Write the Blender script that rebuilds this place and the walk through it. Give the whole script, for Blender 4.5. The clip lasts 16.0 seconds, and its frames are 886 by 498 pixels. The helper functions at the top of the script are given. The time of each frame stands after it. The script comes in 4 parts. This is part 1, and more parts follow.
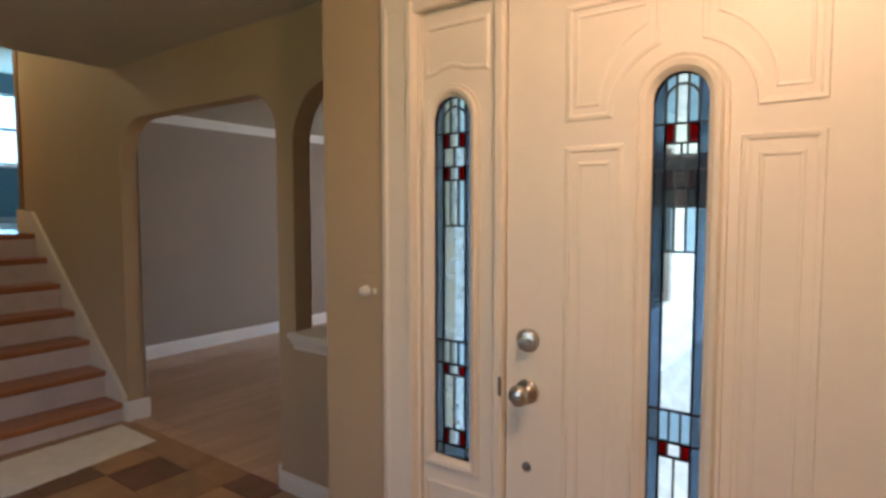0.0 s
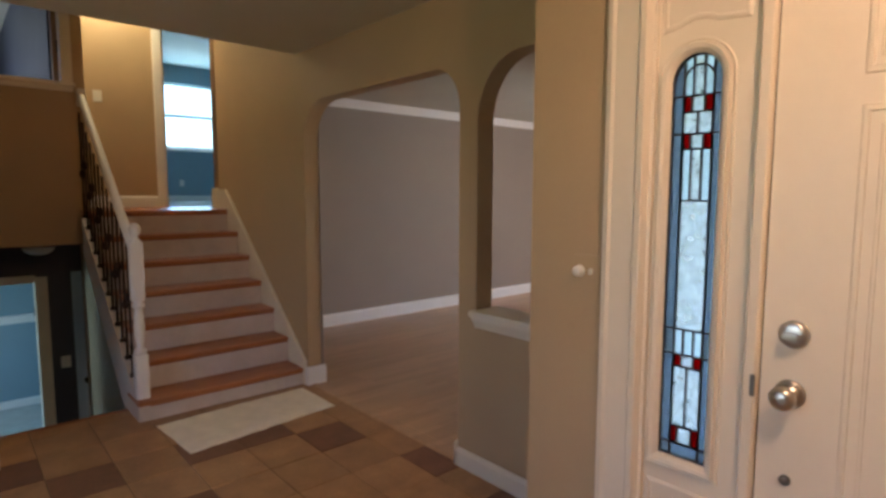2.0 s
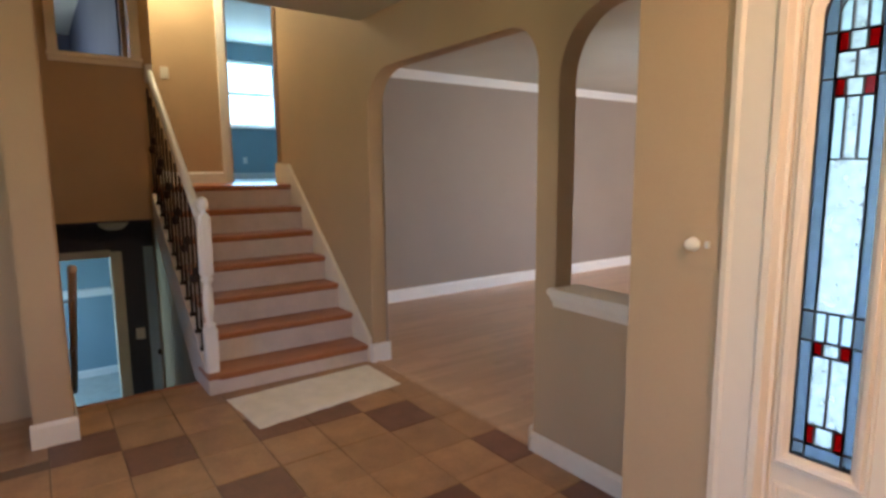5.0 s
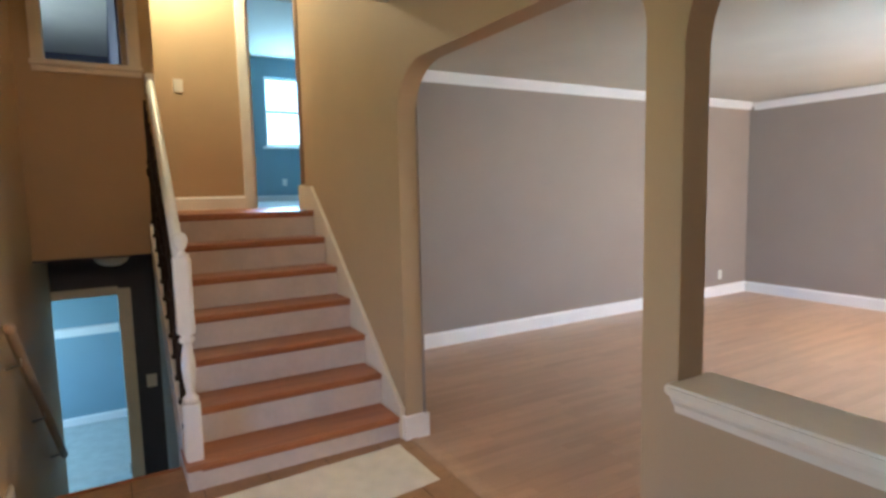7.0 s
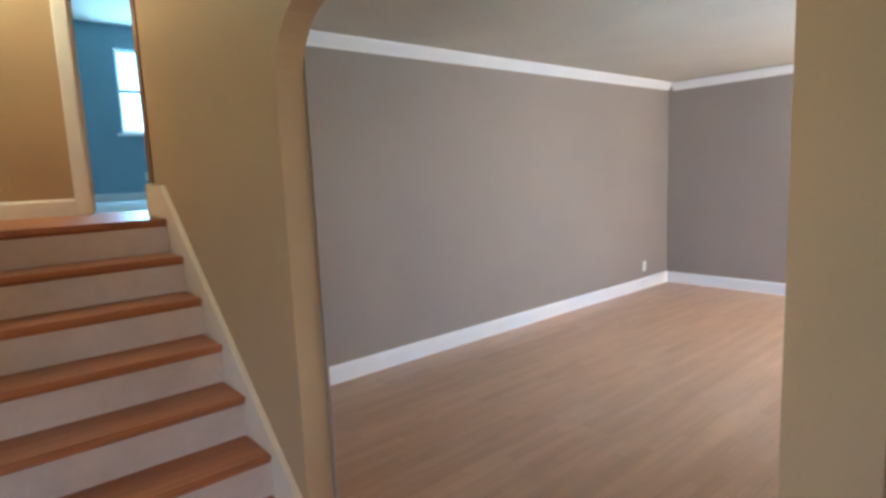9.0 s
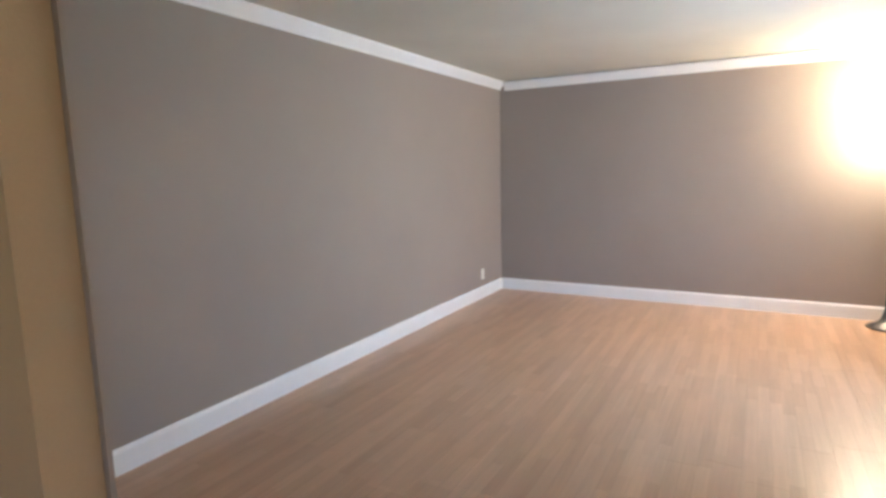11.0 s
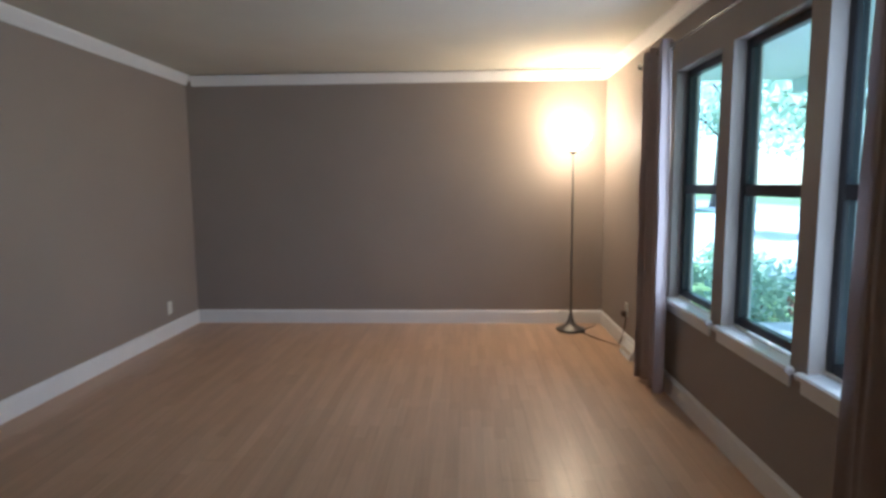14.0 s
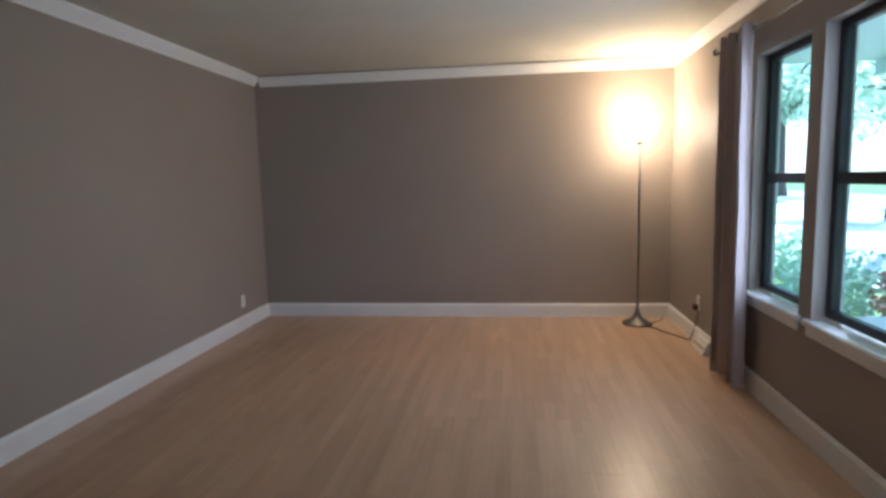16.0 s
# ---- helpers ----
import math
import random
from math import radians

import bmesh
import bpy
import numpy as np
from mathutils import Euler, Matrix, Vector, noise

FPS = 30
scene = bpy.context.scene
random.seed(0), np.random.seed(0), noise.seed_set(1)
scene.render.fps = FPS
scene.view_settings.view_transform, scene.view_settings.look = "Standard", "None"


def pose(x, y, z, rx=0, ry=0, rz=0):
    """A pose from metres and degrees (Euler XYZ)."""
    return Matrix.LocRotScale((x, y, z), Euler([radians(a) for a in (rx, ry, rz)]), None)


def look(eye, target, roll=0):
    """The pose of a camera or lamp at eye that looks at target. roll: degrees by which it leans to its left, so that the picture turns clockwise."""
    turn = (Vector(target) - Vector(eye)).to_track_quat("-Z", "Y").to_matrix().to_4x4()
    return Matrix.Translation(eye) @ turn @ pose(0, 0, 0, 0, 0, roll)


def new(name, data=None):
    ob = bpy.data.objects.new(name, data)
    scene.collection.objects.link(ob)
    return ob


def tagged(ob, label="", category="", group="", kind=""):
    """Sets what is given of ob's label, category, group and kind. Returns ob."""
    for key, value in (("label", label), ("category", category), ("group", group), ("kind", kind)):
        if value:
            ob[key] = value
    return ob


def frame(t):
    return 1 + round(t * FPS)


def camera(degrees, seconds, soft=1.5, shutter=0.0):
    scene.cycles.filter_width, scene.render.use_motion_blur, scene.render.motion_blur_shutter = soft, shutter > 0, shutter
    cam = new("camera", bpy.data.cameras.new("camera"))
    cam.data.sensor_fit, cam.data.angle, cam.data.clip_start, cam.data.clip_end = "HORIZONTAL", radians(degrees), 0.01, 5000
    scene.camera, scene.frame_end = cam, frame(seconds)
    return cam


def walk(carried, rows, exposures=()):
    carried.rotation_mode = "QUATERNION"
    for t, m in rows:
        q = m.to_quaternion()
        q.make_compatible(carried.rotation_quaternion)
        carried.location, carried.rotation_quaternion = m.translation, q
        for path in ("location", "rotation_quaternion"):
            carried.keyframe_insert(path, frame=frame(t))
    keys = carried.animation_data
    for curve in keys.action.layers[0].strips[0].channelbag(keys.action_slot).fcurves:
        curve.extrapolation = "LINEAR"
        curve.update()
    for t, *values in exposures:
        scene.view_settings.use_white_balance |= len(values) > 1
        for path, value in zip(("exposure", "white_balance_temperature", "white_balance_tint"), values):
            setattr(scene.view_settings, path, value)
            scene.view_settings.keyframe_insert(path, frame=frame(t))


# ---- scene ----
LENS = 76.04
PATH = [
    (0.0, pose(-1.884, -4.116, 1.466, 86.29, 0.04, -54.33)),
    (0.5, pose(-1.895, -4.057, 1.463, 86.05, 0.16, -50.90)),
    (1.0, pose(-1.926, -3.988, 1.457, 85.82, -0.05, -47.42)),
    (1.5, pose(-1.956, -3.911, 1.453, 85.25, -0.11, -44.12)),
    (2.0, pose(-1.978, -3.846, 1.442, 84.42, -0.15, -41.13)),
    (2.5, pose(-2.009, -3.821, 1.418, 83.47, -0.32, -38.99)),
    (3.0, pose(-2.097, -3.837, 1.395, 82.69, -0.95, -38.38)),
    (5.5, pose(-1.829, -3.523, 1.414, 82.36, 1.03, -34.07)),
    (6.0, pose(-1.681, -3.347, 1.445, 82.94, 1.36, -31.96)),
    (6.5, pose(-1.523, -3.104, 1.447, 83.55, 1.22, -30.78)),
    (7.0, pose(-1.380, -2.872, 1.426, 84.04, 1.29, -30.38)),
    (7.5, pose(-1.257, -2.680, 1.448, 83.63, 1.67, -30.80)),
    (8.0, pose(-1.168, -2.476, 1.461, 83.10, 2.16, -32.61)),
    (8.5, pose(-1.075, -2.227, 1.469, 82.48, 2.70, -36.33)),
    (9.0, pose(-0.923, -2.007, 1.474, 82.43, 2.44, -40.83)),
    (11.5, pose(-0.357, -1.112, 1.443, 82.23, 1.06, -65.57)),
    (12.0, pose(-0.186, -1.146, 1.421, 82.75, 0.86, -70.10)),
    (12.5, pose(0.012, -1.193, 1.398, 83.26, 0.95, -75.97)),
    (13.0, pose(0.140, -1.191, 1.383, 83.51, 0.92, -80.79)),
    (13.5, pose(0.206, -1.197, 1.379, 83.53, 0.68, -84.99)),
    (14.0, pose(0.255, -1.216, 1.374, 83.55, 0.48, -87.50)),
    (14.5, pose(0.277, -1.208, 1.371, 83.60, 0.62, -88.04)),
    (15.0, pose(0.255, -1.162, 1.374, 83.50, 0.76, -86.65)),
    (15.5, pose(0.235, -1.106, 1.377, 83.31, 1.25, -84.46)),
    (16.0, pose(0.219, -1.067, 1.377, 83.02, 1.51, -82.81)),
]
EXPOSURES = [
    (0, 2.20, 6100, 17),
    (0.8, 2.10, 6150, 18),
    (1.5, 2.12, 6250, 20),
    (2.2, 2.46, 6350, 21),
    (3.0, 2.80, 6350, 21),
    (5.5, 3.0, 6050, 19),
    (7.0, 3.33, 5700, 14),
    (8.0, 3.3, 5480, 13),
    (9.0, 3.3, 5450, 12),
    (11.5, 3.0, 5450, 11),
    (12.5, 2.5, 5480, 11),
    (14.0, 1.70, 5500, 11),
    (16.0, 1.68, 5550, 11),
]
cam = camera(LENS, 16.0, soft=3.0)
walk(cam, PATH, EXPOSURES)

# ---------------------------------------------------------------- world and lights
world = bpy.data.worlds.new("sky")
scene.world = world
world.use_nodes = True
wn = world.node_tree
sky = wn.nodes.new("ShaderNodeTexSky")
sky.sky_type = "NISHITA"
sky.sun_disc = False
sky.sun_elevation = radians(52)
sky.sun_rotation = radians(150)
wn.nodes["Background"].inputs["Strength"].default_value = 0.15
wn.links.new(sky.outputs[0], wn.nodes["Background"].inputs["Color"])


def lamp(name, kind, energy, colour, m, size=0.1, size_y=None):
    data = bpy.data.lights.new(name, kind)
    data.energy, data.color = energy, colour
    if kind == "AREA":
        data.shape, data.size, data.size_y = "RECTANGLE", size, size_y or size
    elif kind == "SUN":
        data.angle = radians(size)
    else:
        data.shadow_soft_size = size
    ob = new(name, data)
    ob.matrix_world = m
    return ob


WARM = (1.0, 0.63, 0.38)
DAY = (0.70, 0.82, 1.0)
lamp("sun", "SUN", 5.0, (1.0, 0.95, 0.87), look((20, -25, 40), (0, -6, 0)), 0.5)
lamp("torchiere_bulb", "POINT", 7.6, (1.0, 0.72, 0.44), pose(5.54, -2.18, 1.80), 0.07)
lamp("entry_ceiling_bulb", "POINT", 6.6, WARM, pose(-1.30, -4.00, 2.30), 0.10)
lamp("hall_ceiling_bulb", "POINT", 5.6, (1.0, 0.89, 0.50), pose(-0.75, 2.35, 3.56), 0.10)
# daylight at the living room windows, turned into the room towards its far end
for wx, turn in ((3.655, -22), (2.885, -30), (2.13, -42)):
    lamp("living_window_daylight", "AREA", 1.9, DAY, pose(wx, -2.545, 1.34, 90, 0, turn), 0.30, 1.38).data.spread = radians(142)
lamp("bedroom_window_daylight", "AREA", 10.0, (0.50, 0.80, 1.0), pose(1.47, 7.30, 2.83, 90, 0, 180), 0.85, 1.05)
lamp("corner_room_daylight", "AREA", 4.0, DAY, pose(-3.02, 5.2, 2.9, 0, -90, 0), 0.95, 1.15)
lamp("lower_room_daylight", "AREA", 5.0, (0.52, 0.88, 0.96), pose(-3.52, 4.1, -0.1, 0, -90, 0), 0.95, 1.15)
# fill light added on the west side, at an opening out of view
lamp("west_fill_light", "AREA", 1.3, (0.92, 0.95, 1.0), pose(-4.20, -2.6, 1.4, 0, -90, 0), 1.3, 1.5)

# ---------------------------------------------------------------- materials


def material(name, colour, rough=0.6, metal=0.0, vary=0.10, scale=3.0, fine=60.0, bump=0.15, dist=0.002, island=False,
             stretch=(1, 1, 1), pick=0.0, spec=0.5):
    """A painted or natural surface: two scales of tone, a fine relief, world-sized."""
    m = bpy.data.materials.new(name)
    m.use_nodes = True
    nt = m.node_tree
    b = nt.nodes["Principled BSDF"]
    b.inputs["Roughness"].default_value = rough
    b.inputs["Metallic"].default_value = metal
    b.inputs["Specular IOR Level"].default_value = spec
    geo = nt.nodes.new("ShaderNodeNewGeometry")
    mp = nt.nodes.new("ShaderNodeMapping")
    mp.inputs["Scale"].default_value = stretch
    nt.links.new(geo.outputs["Position"], mp.inputs["Vector"])
    big, small = nt.nodes.new("ShaderNodeTexNoise"), nt.nodes.new("ShaderNodeTexNoise")
    for n, s, d in ((big, scale, 4.0), (small, fine, 3.0)):
        n.inputs["Scale"].default_value, n.inputs["Detail"].default_value = s, d
        nt.links.new(mp.outputs[0], n.inputs["Vector"])
    add = nt.nodes.new("ShaderNodeMath")
    add.operation = "MULTIPLY_ADD"
    nt.links.new(small.outputs[0], add.inputs[0])
    add.inputs[1].default_value = 0.45
    nt.links.new(big.outputs[0], add.inputs[2])
    ramp = nt.nodes.new("ShaderNodeMapRange")
    ramp.inputs["From Min"].default_value, ramp.inputs["From Max"].default_value = 0.45, 1.0
    ramp.inputs["To Min"].default_value, ramp.inputs["To Max"].default_value = 1 - vary, 1 + vary
    nt.links.new(add.outputs[0], ramp.inputs["Value"])
    value = ramp.outputs[0]
    if pick:
        info = nt.nodes.new("ShaderNodeObjectInfo")
        pr = nt.nodes.new("ShaderNodeMapRange")
        pr.inputs["To Min"].default_value, pr.inputs["To Max"].default_value = 1 - pick, 1 + pick
        nt.links.new(info.outputs["Random"], pr.inputs["Value"])
        mul = nt.nodes.new("ShaderNodeMath")
        mul.operation = "MULTIPLY"
        nt.links.new(value, mul.inputs[0])
        nt.links.new(pr.outputs[0], mul.inputs[1])
        value = mul.outputs[0]
    hsv = nt.nodes.new("ShaderNodeHueSaturation")
    hsv.inputs["Color"].default_value = (*colour, 1)
    nt.links.new(value, hsv.inputs["Value"])
    nt.links.new(hsv.outputs[0], b.inputs["Base Color"])
    spread = 0.08 if rough > 0.45 else 0.03
    rr = nt.nodes.new("ShaderNodeMapRange")
    rr.inputs["To Min"].default_value, rr.inputs["To Max"].default_value = rough - spread, min(rough + spread, 1)
    nt.links.new(big.outputs[0], rr.inputs["Value"])
    nt.links.new(rr.outputs[0], b.inputs["Roughness"])
    bp = nt.nodes.new("ShaderNodeBump")
    bp.inputs["Strength"].default_value, bp.inputs["Distance"].default_value = bump, dist
    nt.links.new(small.outputs[0], bp.inputs["Height"])
    nt.links.new(bp.outputs[0], b.inputs["Normal"])
    return m


def wood_planks(name, dark, light, rough, along="x"):
    """Laminate: narrow strips of differing tone with fine grain along one axis."""
    m = material(name, light, rough, vary=0.11, scale=2.4, fine=11, bump=0.04, dist=0.001,
                 stretch=(0.35, 5, 1) if along == "x" else (5, 0.35, 1), pick=0.05)
    nt = m.node_tree
    hsv = next(n for n in nt.nodes if n.bl_idname == "ShaderNodeHueSaturation")
    geo = next(n for n in nt.nodes if n.bl_idname == "ShaderNodeNewGeometry")
    brick = nt.nodes.new("ShaderNodeTexBrick")
    brick.inputs["Scale"].default_value = 1.0
    brick.inputs["Brick Width"].default_value, brick.inputs["Row Height"].default_value = 0.42, 0.0645
    brick.inputs["Mortar Size"].default_value = 0.0004
    brick.inputs["Color1"].default_value, brick.inputs["Color2"].default_value = (*dark, 1), (*light, 1)
    brick.inputs["Mortar"].default_value = (*[c * 0.7 for c in dark], 1)
    brick.offset = 0.37
    nt.links.new(geo.outputs["Position"], brick.inputs["Vector"])
    b = nt.nodes["Principled BSDF"]
    for key in ("Roughness", "Normal"):
        nt.links.remove(b.inputs[key].links[0])
    b.inputs["Roughness"].default_value = rough
    nt.links.new(brick.outputs["Color"], hsv.inputs["Color"])
    return m


def glass(name, colour, clear=0.6, gloss=0.05, rough=0.05):
    """Leaded or window glass: tinted see-through, some scatter, a little gloss."""
    m = bpy.data.materials.new(name)
    m.use_nodes = True
    nt = m.node_tree
    nt.nodes.remove(nt.nodes["Principled BSDF"])
    out = nt.nodes["Material Output"]
    t, s, g = (nt.nodes.new("ShaderNodeBsdf" + k) for k in ("Transparent", "Translucent", "Glossy"))
    t.inputs["Color"].default_value = s.inputs["Color"].default_value = (*colour, 1)
    g.inputs["Roughness"].default_value = rough
    a, b = nt.nodes.new("ShaderNodeMixShader"), nt.nodes.new("ShaderNodeMixShader")
    noise_tex = nt.nodes.new("ShaderNodeTexNoise")
    noise_tex.inputs["Scale"].default_value = 38
    geo = nt.nodes.new("ShaderNodeNewGeometry")
    nt.links.new(geo.outputs["Position"], noise_tex.inputs["Vector"])
    mr = nt.nodes.new("ShaderNodeMapRange")
    mr.inputs["From Min"].default_value, mr.inputs["From Max"].default_value = 0.3, 0.7
    mr.inputs["To Min"].default_value, mr.inputs["To Max"].default_value = max(clear - min(0.2, abs(1 - clear)), 0), min(clear + min(0.2, abs(1 - clear)), 1)
    nt.links.new(noise_tex.outputs[0], mr.inputs["Value"])
    nt.links.new(mr.outputs[0], a.inputs[0])
    nt.links.new(s.outputs[0], a.inputs[1])
    nt.links.new(t.outputs[0], a.inputs[2])
    b.inputs[0].default_value = gloss
    nt.links.new(a.outputs[0], b.inputs[1])
    nt.links.new(g.outputs[0], b.inputs[2])
    nt.links.new(b.outputs[0], out.inputs["Surface"])
    return m


def glow(name, colour, strength):
    m = bpy.data.materials.new(name)
    m.use_nodes = True
    b = m.node_tree.nodes["Principled BSDF"]
    b.inputs["Base Color"].default_value = (0.9, 0.88, 0.82, 1)
    b.inputs["Emission Color"].default_value = (*colour, 1)
    b.inputs["Emission Strength"].default_value = strength
    return m


TAN = material("tan_wall_paint", (0.487, 0.358, 0.218), 0.62, vary=0.05, scale=2.2, fine=150, bump=0.25, dist=0.0015)
GREY = material("warm_grey_wall_paint", (0.326, 0.272, 0.233), 0.60, vary=0.05, scale=1.6, fine=150, bump=0.25, dist=0.0015)
CEIL = material("ceiling_paint", (0.62, 0.60, 0.52), 0.8, vary=0.05, scale=2, fine=120, bump=0.3, dist=0.002)
WHITE = material("white_trim_paint", (0.85, 0.845, 0.83), 0.38, vary=0.04, scale=4, fine=40, bump=0.06, dist=0.001)
CREAM = material("cream_trim_paint", (0.80, 0.74, 0.62), 0.42, vary=0.05, scale=4, fine=40, bump=0.06, dist=0.001)
DOORP = material("ivory_door_paint", (0.80, 0.72, 0.60), 0.42, vary=0.03, scale=3, fine=30, bump=0.05, dist=0.001)
RISER = material("scuffed_white_riser_paint", (0.66, 0.59, 0.54), 0.5, vary=0.10, scale=5, fine=30, bump=0.06)
TREAD = material("orange_stained_oak", (0.40, 0.155, 0.065), 0.36, vary=0.22, scale=5, fine=45, bump=0.12, stretch=(0.5, 6, 6))
BROWN = material("brown_stained_wood", (0.20, 0.105, 0.05), 0.45, vary=0.2, scale=5, fine=40, stretch=(6, 6, 0.6))
LAMINATE = wood_planks("maple_laminate", (0.525, 0.335, 0.207), (0.605, 0.402, 0.259), 0.30)
OAKFLOOR = wood_planks("oak_floor", (0.36, 0.2, 0.1), (0.42, 0.25, 0.13), 0.35, "y")
TILE = material("tan_ceramic_tile", (0.40, 0.228, 0.112), 0.42, vary=0.22, scale=7, fine=50, bump=0.1, pick=0.10)
TILE_DARK = material("rust_ceramic_tile", (0.185, 0.082, 0.048), 0.42, vary=0.25, scale=8, fine=50, bump=0.1, pick=0.10)
GROUT = material("brown_grout", (0.21, 0.14, 0.09), 0.9, vary=0.15, scale=9, fine=90, bump=0.3)
RUG = material("white_rug_pile", (0.86, 0.82, 0.74), 0.95, vary=0.08, scale=12, fine=220, bump=0.9, dist=0.006)
STEEL = material("brushed_nickel", (0.56, 0.54, 0.51), 0.33, 1.0, vary=0.06, scale=20, fine=120, bump=0.03)
DARKMETAL = material("dark_pewter_metal", (0.20, 0.19, 0.18), 0.4, 0.9, vary=0.08, scale=20, fine=120, bump=0.03)
IRON = material("black_wrought_iron", (0.035, 0.022, 0.018), 0.5, 0.6, vary=0.15, scale=15, fine=90)
BLACK = material("black_window_sash", (0.018, 0.018, 0.022), 0.45, vary=0.1, scale=10, fine=60, bump=0.05)
LEAD = material("dark_lead_came", (0.03, 0.03, 0.035), 0.5, 0.5, vary=0.1, scale=30, fine=90)
CURTAIN = material("taupe_satin_curtain", (0.42, 0.345, 0.325), 0.36, vary=0.10, scale=9, fine=160, bump=0.25, stretch=(1, 1, 0.25))
BLUE = material("blue_bedroom_paint", (0.235, 0.36, 0.43), 0.6, vary=0.05, scale=2, fine=140, bump=0.2)
# one dark tone shared by lower hall walls, lower ceiling and corner room
NAVY = material("navy_grey_tone", (0.055, 0.058, 0.085), 0.6, vary=0.08, scale=2, fine=140, bump=0.2)
CARPET = material("pale_carpet", (0.55, 0.58, 0.56), 0.95, vary=0.12, scale=10, fine=200, bump=0.8, dist=0.005)
PLASTIC = material("white_plastic", (0.78, 0.77, 0.72), 0.35, vary=0.02, scale=10, fine=60, bump=0.02)
BEIGE_PLASTIC = material("beige_plastic", (0.42, 0.33, 0.22), 0.4, vary=0.03, scale=10, fine=60, bump=0.02)
CORD = material("brown_cord_rubber", (0.09, 0.05, 0.03), 0.6, vary=0.1, scale=20, fine=60)
CONCRETE = material("pale_concrete", (0.68, 0.67, 0.63), 0.9, vary=0.12, scale=0.8, fine=20, bump=0.3)
GRASS = material("lawn_grass", (0.12, 0.19, 0.06), 0.9, vary=0.35, scale=0.6, fine=14, bump=0.8, dist=0.03)
LEAF = material("green_leaf", (0.21, 0.32, 0.18), 0.55, vary=0.35, scale=3, fine=20, bump=0.2)


def backlit(m, colour, share):
    """Thin leaves let part of the sun through."""
    nt = m.node_tree
    b = nt.nodes["Principled BSDF"]
    tr, mx = nt.nodes.new("ShaderNodeBsdfTranslucent"), nt.nodes.new("ShaderNodeMixShader")
    tr.inputs["Color"].default_value = (*colour, 1)
    mx.inputs[0].default_value = share
    nt.links.new(b.outputs[0], mx.inputs[1])
    nt.links.new(tr.outputs[0], mx.inputs[2])
    nt.links.new(mx.outputs[0], nt.nodes["Material Output"].inputs["Surface"])


backlit(LEAF, (0.62, 0.76, 0.62), 0.6)
BARK = material("grey_bark", (0.13, 0.10, 0.08), 0.9, vary=0.3, scale=6, fine=30, bump=0.8, dist=0.02)
SOFFIT = material("porch_soffit_paint", (0.62, 0.68, 0.72), 0.7, vary=0.05, scale=3, fine=40)
SIDING = material("pale_siding", (0.52, 0.57, 0.61), 0.7, vary=0.06, scale=2, fine=30)
ROOF = material("grey_shingle", (0.11, 0.10, 0.10), 0.9, vary=0.2, scale=4, fine=25, bump=0.5)
CARP = material("dark_car_paint", (0.03, 0.035, 0.045), 0.25, 0.2, vary=0.04, scale=3, fine=30, bump=0.02)
RUBBER = material("tyre_rubber", (0.02, 0.02, 0.02), 0.85, vary=0.1, scale=8, fine=50)
# one clear glass, two tints: porch shade for the sidelight, daylight for the door
G_CLEAR = glass("seedy_clear_glass", (0.60, 0.70, 0.78), 0.86, 0.006, 0.02)
G_BRIGHT = glass("brighter_clear_glass", (0.94, 0.98, 1.0), 0.94, 0.006, 0.02)
G_BLUE = glass("pale_blue_glass", (0.58, 0.72, 0.82), 0.97, 0.006, 0.02)
G_GREY = glass("smoky_grey_glass", (0.26, 0.32, 0.38), 0.96, 0.006, 0.02)
G_STEEL = glass("steel_blue_glass", (0.28, 0.36, 0.45), 0.9, 0.006, 0.02)
G_RED = glass("ruby_red_glass", (0.34, 0.012, 0.018), 0.97, 0.006, 0.02)
G_WIN = glass("window_glass", (0.80, 0.95, 1.0), 1.2, 0.05, 0.02)
BOWL = glow("frosted_lamp_bowl", (1.0, 0.80, 0.52), 6)
DOME = glow("frosted_ceiling_dome", (1.0, 0.80, 0.50), 2)

# ---------------------------------------------------------------- mesh helpers


def box(bm, x0, y0, z0, x1, y1, z1):
    r = bmesh.ops.create_cube(bm, size=1)
    m = Matrix.Translation(((x0 + x1) / 2, (y0 + y1) / 2, (z0 + z1) / 2)) @ Matrix.Diagonal((abs(x1 - x0), abs(y1 - y0), abs(z1 - z0), 1))
    bmesh.ops.transform(bm, matrix=m, verts=r["verts"])
    return bm


def prism(bm, pts, axis, a0, a1):
    """A flat outline pushed from a0 to a1 along an axis; pts lie in the two other axes, in the order x, y, z."""
    def place(p, a):
        return {"x": (a, p[0], p[1]), "y": (p[0], a, p[1]), "z": (p[0], p[1], a)}[axis]
    lo = [bm.verts.new(place(p, a0)) for p in pts]
    hi = [bm.verts.new(place(p, a1)) for p in pts]
    n = len(pts)
    bm.faces.new(lo[::-1])
    bm.faces.new(hi)
    for i in range(n):
        bm.faces.new((lo[i], lo[(i + 1) % n], hi[(i + 1) % n], hi[i]))
    bmesh.ops.recalc_face_normals(bm, faces=bm.faces[:])
    return bm


def lathe(bm, profile, m=None, seg=20):
    """A turned shape about z: profile of (radius, height)."""
    rings = []
    for r, z in profile:
        rings.append([bm.verts.new((r * math.cos(2 * math.pi * k / seg), r * math.sin(2 * math.pi * k / seg), z)) for k in range(seg)])
    for a, b in zip(rings, rings[1:]):
        for k in range(seg):
            bm.faces.new((a[k], a[(k + 1) % seg], b[(k + 1) % seg], b[k]))
    bm.faces.new(rings[0][::-1])
    bm.faces.new(rings[-1])
    if m is not None:
        bmesh.ops.transform(bm, matrix=m, verts=[v for ring in rings for v in ring])
    return bm


